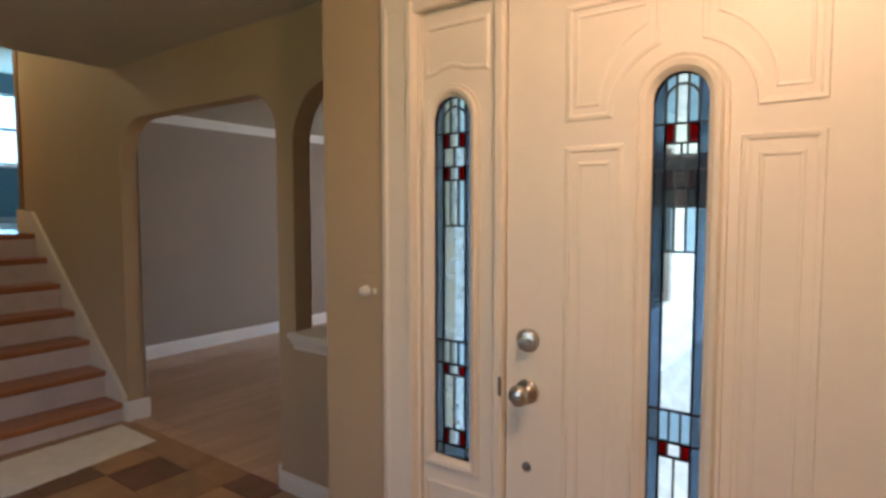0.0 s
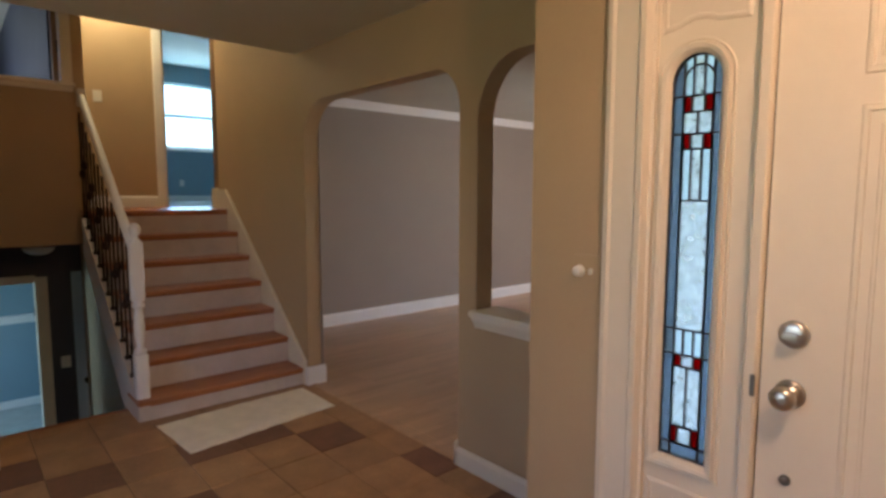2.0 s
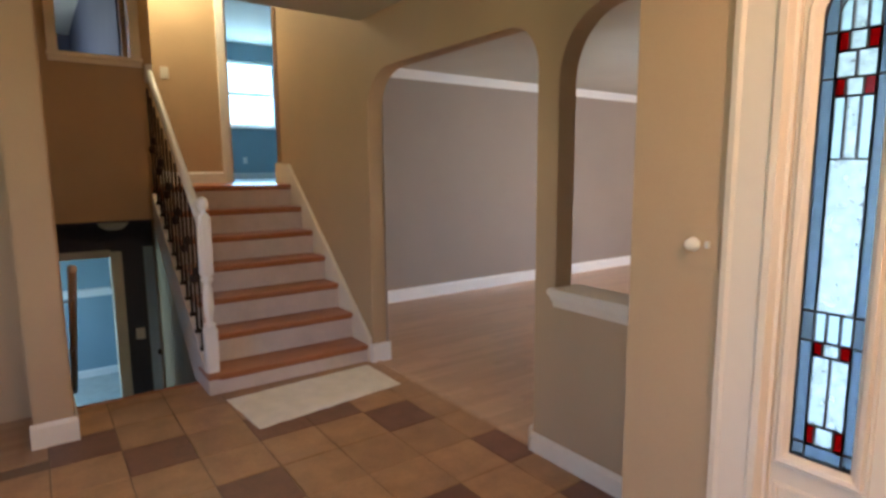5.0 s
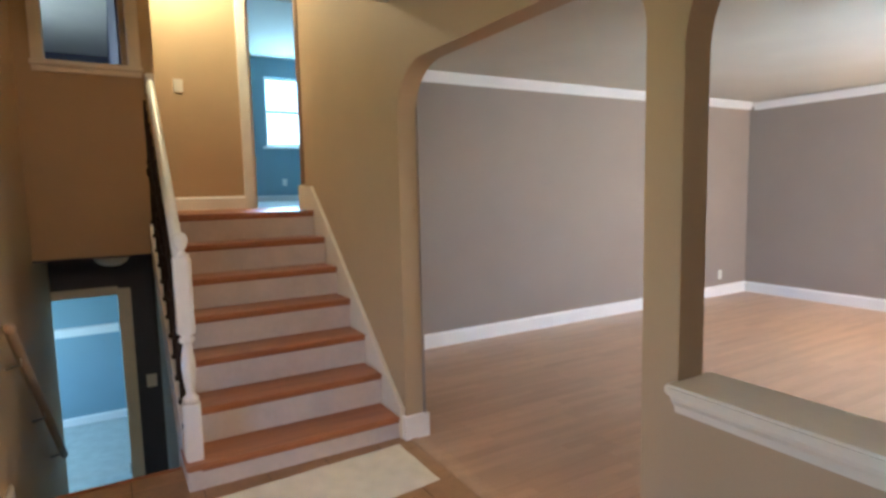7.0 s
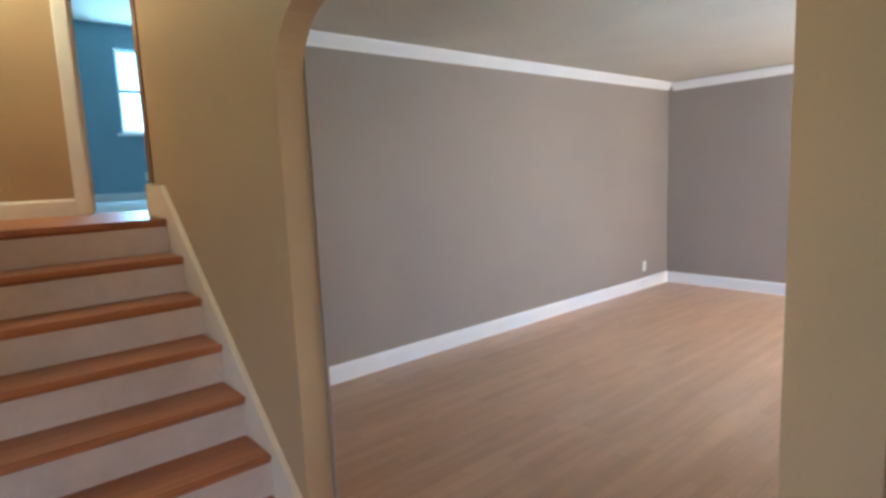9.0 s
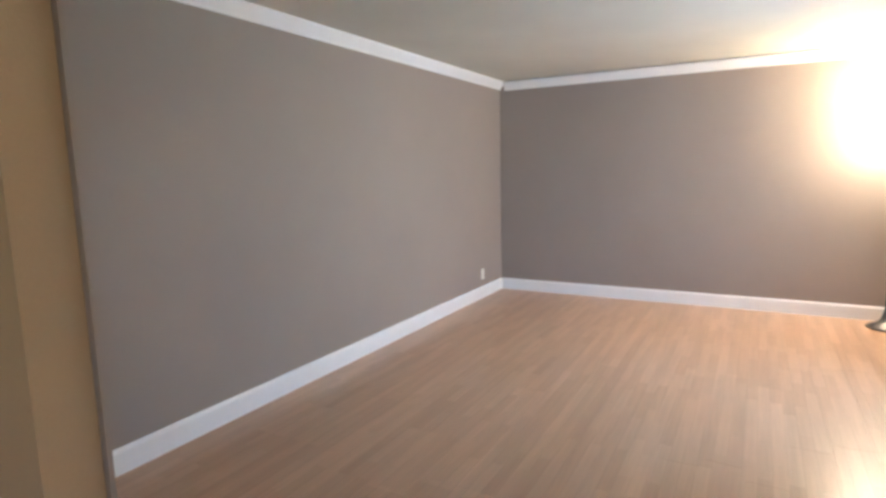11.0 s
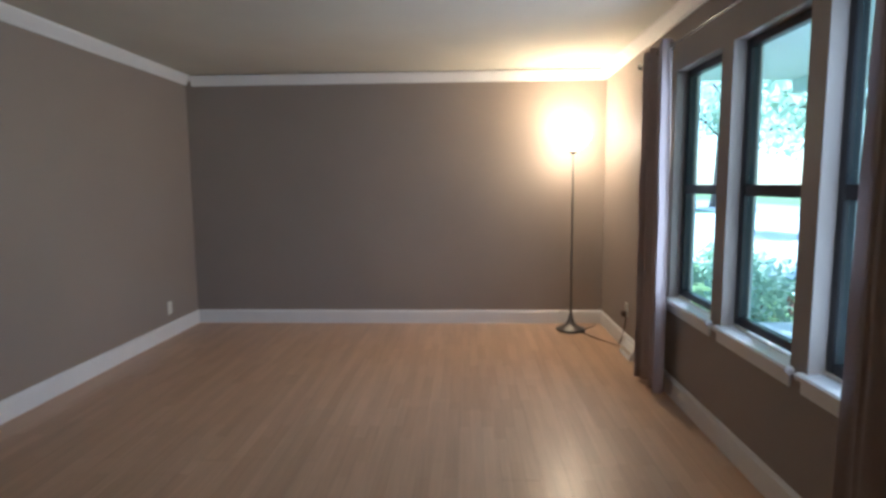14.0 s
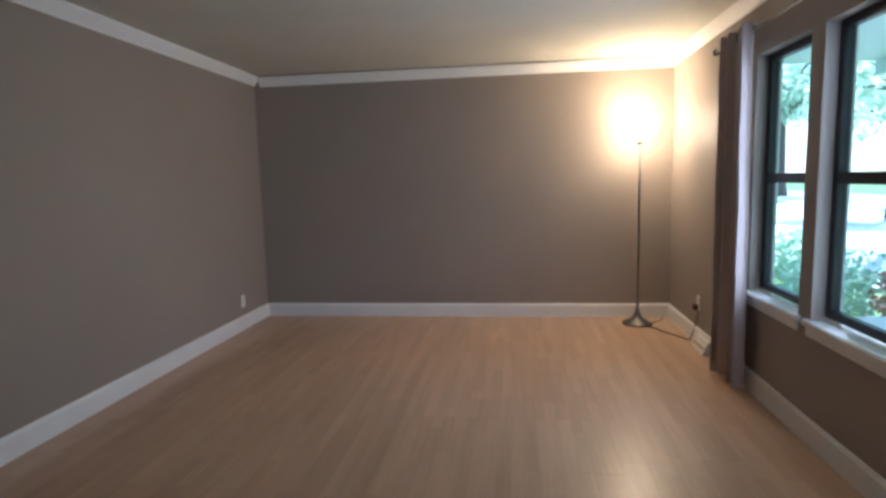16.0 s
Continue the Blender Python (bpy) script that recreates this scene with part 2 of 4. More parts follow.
def tube(bm, pts, r, seg=8, flat=1.0):
    pts = [Vector(p) for p in pts]
    rings = []
    for i, p in enumerate(pts):
        d = (pts[min(i + 1, len(pts) - 1)] - pts[max(i - 1, 0)]).normalized()
        u = d.cross(Vector((0, 0, 1)))
        u = u.normalized() if u.length > 1e-3 else Vector((1, 0, 0))
        v = u.cross(d).normalized()
        rings.append([bm.verts.new(p + r * (math.cos(2 * math.pi * k / seg) * u + flat * math.sin(2 * math.pi * k / seg) * v)) for k in range(seg)])
    for a, b in zip(rings, rings[1:]):
        for k in range(seg):
            bm.faces.new((a[k], a[(k + 1) % seg], b[(k + 1) % seg], b[k]))
    bm.faces.new(rings[0][::-1])
    bm.faces.new(rings[-1])
    bmesh.ops.recalc_face_normals(bm, faces=bm.faces[:])
    return bm


def ridge(bm, pts, w, h, xf, closed=True):
    """A moulding of trapezoid section along a path (y, z) on the face x = xf, rising towards -x."""
    pts = [Vector(p) for p in pts]
    n = len(pts)
    rows = []
    for i, p in enumerate(pts):
        a = pts[i - 1] if closed or i else p - (pts[1] - p)
        b = pts[(i + 1) % n] if closed or i < n - 1 else p + (p - pts[i - 1])
        d0, d1 = (p - a).normalized(), (b - p).normalized()
        n0, n1 = Vector((-d0.y, d0.x)), Vector((-d1.y, d1.x))
        m = (n0 + n1)
        m = m / max(m.length_squared / 2, 0.3)
        rows.append([bm.verts.new((xf - hh, p.x + m.x * s * w, p.y + m.y * s * w)) for s, hh in ((-0.5, -0.002), (-0.28, h), (0.1, h * 0.75), (0.5, -0.002))])
    for i in range(n if closed else n - 1):
        a, b = rows[i], rows[(i + 1) % n]
        for k in range(3):
            bm.faces.new((a[k], a[k + 1], b[k + 1], b[k]))
    if not closed:
        bm.faces.new(rows[0])
        bm.faces.new(rows[-1][::-1])
    bmesh.ops.recalc_face_normals(bm, faces=bm.faces[:])
    return bm


def soften(bm, width, seg=2):
    es = [e for e in bm.edges if len(e.link_faces) == 2 and e.calc_face_angle(0) > 0.6]
    if es:
        bmesh.ops.bevel(bm, geom=es, offset=width, segments=seg, affect="EDGES", clamp_overlap=True)
    return bm


def part(name, bm, mat, parent=None, label="", bevel=0.0, smooth=False):
    if bevel:
        soften(bm, bevel)
    me = bpy.data.meshes.new(name)
    bm.to_mesh(me)
    bm.free()
    me.materials.append(mat)
    if smooth:
        for p in me.polygons:
            p.use_smooth = True
    ob = new(name, me)
    if parent is not None:
        ob.parent = parent
        ob.matrix_parent_inverse = parent_world(parent).inverted()
    if label:
        tagged(ob, label)
    return ob


def parent_world(ob):
    m = ob.matrix_basis.copy()
    while ob.parent is not None:
        m = ob.parent.matrix_basis @ ob.matrix_parent_inverse @ m
        ob = ob.parent
    return m


def thing(name, label, category, at=(0, 0, 0), group="", kind=""):
    ob = new(name)
    ob.empty_display_size = 0.1
    ob.matrix_basis = Matrix.Translation(at)
    return tagged(ob, label, category, group, kind)


def bmn():
    return bmesh.new()


def boxes(*rows):
    bm = bmesh.new()
    for r in rows:
        box(bm, *r)
    return bm


def structure(name, bm, mat, label="", category="", bevel=0.0):
    return tagged(part(name, bm, mat, None, "", bevel), label, category, kind="structure")


def arc(cy, cz, r, a0, a1, n=10, rz=None):
    return [(cy + r * math.cos(radians(a0 + (a1 - a0) * i / n)), cz + (rz or r) * math.sin(radians(a0 + (a1 - a0) * i / n))) for i in range(n + 1)]
# ---------------------------------------------------------------- the plan, in metres
XE, YN, YS = 5.815, 1.535, -2.53          # living room: east, north and south walls
XD = -0.49                                # inside face of the front door wall
CEILZ = 2.45
UP, LOW = 1.292, -1.36                     # upper and lower floors
TOPZ = UP + 2.44
RISE, RUN, FIRST = 0.193, 0.238, 0.134    # stairs up

# ---------------------------------------------------------------- walls
# wall between entry and living room, with the wide opening, the column and the arched opening over a sill
W = 0.11
bm = bmn()
o1 = [(-0.045, 0)] + arc(-0.045 - 0.30, 1.83, 0.30, 0, 90, 10, 0.262) + arc(-1.708 + 0.21, 1.872, 0.21, 90, 180, 10, 0.22) + [(-1.708, 0)]
prism(bm, [(1.70, 0), (1.70, CEILZ), (-1.76, CEILZ), (-1.76, 0)] + o1[::-1], "x", 0, W)
o2 = [(-1.838, 0.80)] + arc(-1.838 - 0.27, 1.80, 0.27, 0, 90, 10, 0.295) + [(-2.552, 2.095)]
prism(bm, [(-1.76, 0.80), (-1.76, CEILZ), (-2.552, CEILZ)] + o2[::-1], "x", 0, W)
box(bm, 0, -2.552, 0, W, -1.76, 0.80)
box(bm, 0, -0.045 + 0.10, CEILZ, W, 1.70, TOPZ)
structure("wall_entry", bm, TAN, "tan painted plaster wall with arched openings", "wall")
structure("wall_north", boxes((W, YN, -0.02, XE + 0.15, YN + 0.12, CEILZ + 0.15)), GREY, "warm grey painted living room wall", "wall")
structure("wall_east", boxes((XE, YS - 0.2, -0.02, XE + 0.15, YN, CEILZ + 0.15)), GREY, "warm grey painted living room end wall", "wall")

# south wall with three window openings
WIN = [(3.33, 3.98), (2.56, 3.21), (1.80, 2.45)]
WZ0, WZ1 = 0.60, 2.075
bm = boxes((W, YS - 0.14, -0.02, XE, YS, WZ0), (W, YS - 0.14, WZ1, XE, YS, CEILZ + 0.15))
edges = [W] + [v for a, b in sorted(WIN) for v in (a, b)] + [XE]
for a, b in zip(edges[::2], edges[1::2]):
    box(bm, a, YS - 0.14, WZ0, b, YS, WZ1)
structure("wall_south", bm, GREY, "warm grey wall with a row of three windows", "wall")
# a strip of the living side of the entry wall, painted grey
structure("wall_west_face", prism(bmn(), [(YN, 0), (YN, CEILZ), (-0.06, CEILZ), (-0.06, 0)], "x", W + 0.002, W + 0.012), GREY, "warm grey painted wall face", "wall")

# front door wall, and its return to the living room wall
bm = boxes((XD, -2.885, -0.02, XD + 0.16, -2.60, CEILZ + 0.1), (XD, -4.62, 2.12, XD + 0.16, -2.885, CEILZ + 0.1), (XD, -5.40, -0.02, XD + 0.16, -4.62, CEILZ + 0.1),
           (XD + 0.16, -2.75, -0.02, W, -2.552, CEILZ + 0.1))
structure("wall_front_door", bm, TAN, "tan painted entry wall beside the front door", "wall")
structure("wall_entry_south", boxes((-4.3, -5.52, -0.02, XD + 0.16, -5.40, CEILZ + 0.1)), TAN, "tan painted entry wall", "wall")
# unseen closing wall, its opening made for the west fill light
bm = boxes((-4.3, -5.40, -0.02, -4.18, -3.4, CEILZ + 0.1), (-4.3, -1.8, -0.02, -4.18, 0.4, CEILZ + 0.1), (-4.3, -3.4, -0.02, -4.18, -1.8, 0.7), (-4.3, -3.4, 2.1, -4.18, -1.8, CEILZ + 0.1))
structure("wall_west", bm, TAN, "tan painted closing wall with an opening for fill light", "wall")
structure("wall_northwest", boxes((-4.18, 0.30, -0.02, -2.05, 0.42, CEILZ + 0.1)), TAN, "tan painted wall", "wall")
# wall beside the stairs down, from the lower floor to the upper ceiling
structure("wall_stair_west", prism(bmn(), [(-0.19, 0), (-0.19, CEILZ), (0.06, CEILZ), (0.06, TOPZ), (2.9, TOPZ), (2.9, LOW), (0.30, LOW), (0.30, 0)], "x", -2.05, -1.87), TAN,
          "tan painted stairwell wall", "wall", 0.012)
# wall under the upper flight, seen from the stairs down
structure("wall_under_stairs", prism(bmn(), [(0.30, LOW), (0.30, 0.10), (1.45, 1.03), (1.89, 1.03), (2.89, 0.98), (2.89, LOW)], "x", -0.985, -0.93), TAN, "tan painted wall under the stairs", "wall")
# wall over the stairs down with a framed opening
bm = boxes((-1.87, 1.90, 1.0, -1.72, 2.02, TOPZ), (-1.17, 1.90, 1.0, -1.03, 2.02, TOPZ), (-1.72, 1.90, 1.0, -1.17, 2.02, 2.345), (-1.72, 1.90, 3.40, -1.17, 2.02, TOPZ))
structure("wall_over_stairs", bm, TAN, "tan painted wall above the stairs down", "wall")
# upper hall
bm = boxes((-1.11, 2.75, UP, -0.1805, 2.87, TOPZ), (-0.1805, 2.75, UP + 2.0, 0.60, 2.87, TOPZ), (0.60, 2.75, UP, 2.2, 2.87, TOPZ))
structure("wall_hall_north", bm, TAN, "tan painted upper hall wall with a doorway", "wall")
structure("wall_hall_west", boxes((-1.23, 2.02, UP - 0.2, -1.11, 8.2, TOPZ)), TAN, "tan painted hall side wall", "wall")
structure("wall_hall_east", boxes((2.2, 1.6, UP - 0.2, 2.3, 2.87, TOPZ), (W, 1.60, UP - 0.1, 2.3, 1.70, TOPZ)), TAN, "tan painted hall wall", "wall")
structure("wall_entry_upper", boxes((-2.16, -0.06, CEILZ + 0.1, W, 0.055, TOPZ)), TAN, "tan painted wall above the entry ceiling", "wall")
# blue bedroom
bm = boxes((-1.11, 7.2, UP - 0.2, 1.02, 7.32, TOPZ), (1.92, 7.2, UP - 0.2, 3.2, 7.32, TOPZ), (1.02, 7.2, UP - 0.2, 1.92, 7.32, 2.24), (1.02, 7.2, 3.42, 1.92, 7.32, TOPZ))
structure("wall_bedroom_north", bm, BLUE, "blue painted bedroom wall with a window", "wall")
structure("wall_bedroom_side", boxes((3.2, 2.75, UP - 0.2, 3.32, 7.32, TOPZ), (-1.108, 2.872, UP, -1.06, 7.2, TOPZ), (2.2, 2.75, UP - 0.2, 3.2, 2.87, TOPZ)), BLUE, "blue painted bedroom wall", "wall")
# corner room behind the framed opening
# last box: dark sheet added to tone down the brightly lit hall wall
bm = boxes((-3.2, 8.2, UP - 0.2, -1.11, 8.32, TOPZ), (-3.2, 2.02, UP - 0.2, -2.0, 2.10, TOPZ), (-3.12, 2.1, UP - 0.2, -3.0, 4.6, TOPZ), (-3.12, 5.8, UP - 0.2, -3.0, 8.2, TOPZ),
           (-3.12, 4.6, UP - 0.2, -3.0, 5.8, 2.4), (-3.12, 4.6, 3.4, -3.0, 5.8, TOPZ), (-1.246, 2.10, UP, -1.232, 8.19, TOPZ))
structure("wall_corner_room", bm, NAVY, "dark blue-grey painted bedroom wall", "wall")
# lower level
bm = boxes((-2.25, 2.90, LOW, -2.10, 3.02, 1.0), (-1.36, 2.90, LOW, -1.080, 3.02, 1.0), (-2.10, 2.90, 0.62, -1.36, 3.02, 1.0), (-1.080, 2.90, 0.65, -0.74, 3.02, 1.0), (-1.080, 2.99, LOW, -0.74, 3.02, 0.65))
structure("wall_lower_hall", bm, NAVY, "dark navy-grey lower hall wall with doors", "wall")
bm = boxes((-3.5, 5.25, LOW, 0.2, 5.37, 1.0), (-3.6, 3.02, LOW, -3.5, 3.5, 1.0), (-3.6, 4.7, LOW, -3.5, 5.37, 1.0), (-3.6, 3.5, LOW, -3.5, 4.7, -0.6), (-3.6, 3.5, 0.4, -3.5, 4.7, 1.0), (0.1, 3.02, LOW, 0.2, 5.25, 1.0),
           (-3.5, 3.02, LOW, -2.25, 3.06, 1.0), (-0.74, 3.03, LOW, 0.1, 3.06, 1.0))
structure("wall_lower_room", bm, BLUE, "blue painted lower room wall", "wall")

# ---------------------------------------------------------------- ceilings
structure("ceiling_living", boxes((W, YS - 0.2, CEILZ, XE + 0.15, YN + 0.1, CEILZ + 0.12)), CEIL, "cream painted textured ceiling", "ceiling")
structure("ceiling_entry", boxes((-4.3, -5.5, CEILZ, 0.0, 0.055, CEILZ + 0.10)), CEIL, "cream painted entry ceiling", "ceiling")
structure("ceiling_northwest", boxes((-4.3, 0.055, CEILZ, -2.05, 0.42, CEILZ + 0.10)), CEIL, "cream painted ceiling", "ceiling")
structure("ceiling_upper", boxes((-3.2, -0.06, TOPZ, 3.3, 8.4, TOPZ + 0.1)), CEIL, "pale painted upper floor ceiling", "ceiling")
structure("ceiling_lower", boxes((-3.6, 2.02, 0.985, 0.2, 5.37, 0.999), (-1.87, 1.902, 0.985, -1.15, 2.02, 0.999)), NAVY, "dark navy-grey lower hall ceiling", "ceiling")

# ---------------------------------------------------------------- floors
structure("floor_upper_hall", boxes((-1.11, 1.62, UP - 0.16, 2.2, 2.87, UP)), TREAD, "orange stained oak landing floor", "floor")
structure("floor_bedroom", boxes((-1.11, 2.87, UP - 0.2, 3.2, 7.2, UP - 0.004)), CARPET, "pale bedroom carpet", "floor")
structure("floor_corner_room", boxes((-3.2, 2.02, UP - 0.2, -1.23, 8.2, UP - 0.004)), CARPET, "pale bedroom carpet", "floor")
structure("floor_lower", boxes((-3.6, 0.2, LOW - 0.2, 0.2, 5.37, LOW)), CARPET, "pale carpet on the lower level", "floor")
floor_base = structure("floor_living", boxes((W + 0.0, YS, -0.20, XE, YN, -0.010), (0.035, -1.69, -0.20, W, -0.05, -0.010)), LAMINATE, "worn maple laminate plank floor", "floor")
floor_entry = structure("floor_entry", boxes((-2.0, -5.4, -0.20, 0.035, 0.30, -0.004), (-4.2, -5.4, -0.20, -2.0, -0.36, -0.004)), GROUT, "tan and rust ceramic tile entry floor", "floor")
structure("floor_west_room", boxes((-4.2, -0.36, -0.20, -2.001, 0.30, 0.0)), OAKFLOOR, "oak strip floor", "floor")
structure("floor_threshold", prism(bmn(), [(0.012, 0.0), (0.022, 0.009), (0.052, 0.009), (0.062, 0.0), (0.062, -0.006), (0.012, -0.006)], "y", -1.69, -0.05), LAMINATE, "flat oak threshold strip between tile and laminate", "threshold")

# ---------------------------------------------------------------- baseboards and crown
def base_run(name, axis, face, a0, a1, sign, mat=WHITE, h=0.134, t=0.016, z=0.0):
    """A baseboard with an eased top against a wall face; sign gives the side the room is on."""
    prof = [(face, z), (face + sign * t, z), (face + sign * t, z + h - 0.02), (face + sign * t * 0.55, z + h - 0.006), (face + sign * t * 0.4, z + h), (face, z + h)]
    bm = prism(bmn(), prof, "y" if axis == "y" else "x", a0, a1)
    return structure(name, bm, mat, "painted wooden baseboard", "baseboard")


base_run("baseboard_north", "x", YN, W + 0.012, XE, -1)
base_run("baseboard_east", "y", XE, YS, YN - 0.017, -1)
base_run("baseboard_south", "x", YS, W, XE - 0.017, 1)
base_run("baseboard_living_west", "y", W + 0.012, -0.062, YN - 0.017, 1)
base_run("baseboard_half_wall", "y", 0.0, -2.60, -1.695, -1, CREAM, 0.10)
base_run("baseboard_column", "x", -1.708, -0.016, W + 0.016, 1, CREAM, 0.134)
base_run("baseboard_living_half_wall", "y", W, -2.55, -1.695, 1)
base_run("baseboard_front", "y", XD, -2.885, -2.60, -1, CREAM)
base_run("baseboard_return", "x", -2.60, XD - 0.016, 0.0, 1, CREAM)
base_run("baseboard_hall", "x", 2.75, -1.11, -0.2705, -1, WHITE, 0.12, 0.016, UP)
base_run("baseboard_stairwell_end", "x", -0.19, -2.066, -1.854, -1, CREAM, 0.13)
base_run("baseboard_stairwell", "y", -1.87, -0.19, 0.28, 1, CREAM, 0.13)
base_run("baseboard_lower_room", "x", 5.25, -3.5, 0.1, -1, WHITE, 0.10, 0.016, LOW)
base_run("trim_chair_rail", "x", 5.25, -3.5, 0.1, -1, WHITE, 0.11, 0.02, -0.25)
base_run("baseboard_bedroom", "x", 7.2, -1.06, 3.2, -1, WHITE, 0.10, 0.016, UP)
# block of baseboard round the end of the stair wall
bm = boxes((-0.020, -0.070, 0.0, W + 0.030, -0.044, 0.140), (-0.020, -0.044, 0.0, -0.001, 0.012, 0.140), (W + 0.013, -0.044, 0.0, W + 0.030, -0.061, 0.140))
structure("baseboard_wall_end", bm, WHITE, "white painted baseboard round a wall end", "baseboard", 0.003)


def crown_run(name, axis, face, a0, a1, sign, z=CEILZ):
    prof = [(face, z - 0.090), (face + sign * 0.010, z - 0.090), (face + sign * 0.016, z - 0.074), (face + sign * 0.034, z - 0.050), (face + sign * 0.055, z - 0.020),
            (face + sign * 0.060, z - 0.010), (face + sign * 0.060, z), (face, z)]
    return structure(name, prism(bmn(), prof, axis, a0, a1), WHITE, "white painted crown moulding", "crown moulding")


crown_run("trim_crown_north", "x", YN, W, XE, -1, CEILZ - 0.001)
crown_run("trim_crown_east", "y", XE, YS, YN - 0.061, -1, CEILZ - 0.012)
crown_run("trim_crown_south", "x", YS, W, XE - 0.061, 1, CEILZ - 0.001)
crown_run("trim_crown_west", "y", W, YS + 0.06, YN - 0.061, 1, CEILZ - 0.001)

# ---------------------------------------------------------------- sill of the arched opening
sill = thing("window_ledge", "cream painted wooden ledge on the half wall", "ledge", (0.0, -2.2, 0.80), kind="structure")
part("board", boxes((-0.052, -2.552, 0.828, W + 0.05, -1.825, 0.860)), CREAM, sill, bevel=0.008)
part("moulding", prism(bmn(), [(0.0, 0.770), (-0.014, 0.772), (-0.020, 0.795), (-0.034, 0.812), (-0.040, 0.8275), (0.0, 0.8275)], "y", -2.552, -1.84), CREAM, sill)
part("moulding", prism(bmn(), [(W, 0.770), (W + 0.014, 0.772), (W + 0.020, 0.795), (W + 0.034, 0.812), (W + 0.040, 0.8275), (W, 0.8275)], "y", -2.552, -1.84), CREAM, sill)

# ---------------------------------------------------------------- stairs up
stair = thing("staircase", "split-level stairs with orange oak treads and white risers", "staircase", (-0.55, 0.0, 0.0))
SX0, SX1 = -1.085, -0.028
for i in range(7):
    y0, z1 = i * RUN, FIRST + i * RISE
    zb = 0.0 if i == 0 else z1 - RISE
    out_x = 0.062 if i == 0 else 0.0
    part("riser", boxes((SX0 - out_x, y0, zb, SX1, y0 + 0.018, z1 - 0.028)), RISER, stair)
    if i < 6:
        part("tread", boxes((SX0 - 0.012 - out_x, y0 - 0.026, z1 - 0.028, SX1, y0 + RUN + 0.018, z1)), TREAD, stair, bevel=0.008)
    else:
        part("nosing", boxes((SX0 - 0.012, y0 - 0.026, z1 - 0.028, SX1, y0 + 0.225, z1)), TREAD, stair, bevel=0.008)
    part("cove", prism(bmn(), [(y0, z1 - 0.029), (y0 - 0.012, z1 - 0.029), (y0, z1 - 0.045)], "x", SX0, SX1), TREAD, stair)
slope = RISE / RUN
def on_stair(y):
    return FIRST + y * slope
part("skirt_board", prism(bmn(), [(-0.030, 0.0), (-0.030, on_stair(0.0) + 0.05), (1.48, UP + 0.185), (1.70, UP + 0.185), (1.70, UP - 0.1), (0.15, 0.0)], "x", -0.027, -0.001), CREAM, stair, "cream painted skirt board", 0.003)
part("stringer", prism(bmn(), [(0.019, -0.003), (0.019, FIRST - 0.030), (1.62, UP - 0.06), (1.62, UP - 0.36), (0.42, -0.003)], "x", SX0 - 0.065, SX0 - 0.001), RISER, stair, "scuffed white outer stringer")
# newel post on the end of the first tread: chamfered blocks, turned shaft, ball
nx, ny = -1.108, 0.070
newel = thing("newel_post", "white painted turned wooden newel post on the first tread", "newel post", (nx, ny, FIRST))


def chamfered(h, c, z0, z1):
    pts = [(h, c), (c, h), (-c, h), (-h, c), (-h, -c), (-c, -h), (c, -h), (h, -c)]
    return prism(bmn(), [(nx + a, ny + b) for a, b in pts], "z", z0, z1)


part("foot", chamfered(0.040, 0.031, FIRST, 0.425), WHITE, newel, bevel=0.004)
part("shaft", lathe(bmn(), [(0.030, 0.425), (0.038, 0.437), (0.038, 0.448), (0.022, 0.462), (0.020, 0.480), (0.028, 0.53), (0.033, 0.585), (0.031, 0.64), (0.023, 0.695), (0.020, 0.715), (0.036, 0.728), (0.037, 0.740), (0.024, 0.752), (0.030, 0.765)], Matrix.Translation((nx, ny, 0)), 24), WHITE, newel, smooth=True)
part("block", chamfered(0.040, 0.028, 0.765, 1.135), WHITE, newel, bevel=0.006)
part("finial", lathe(bmn(), [(0.032, 1.135), (0.037, 1.143), (0.020, 1.158), (0.017, 1.170), (0.026, 1.182), (0.035, 1.207), (0.034, 1.228), (0.024, 1.247), (0.008, 1.256)], Matrix.Translation((nx, ny, 0)), 24), WHITE, newel, smooth=True)
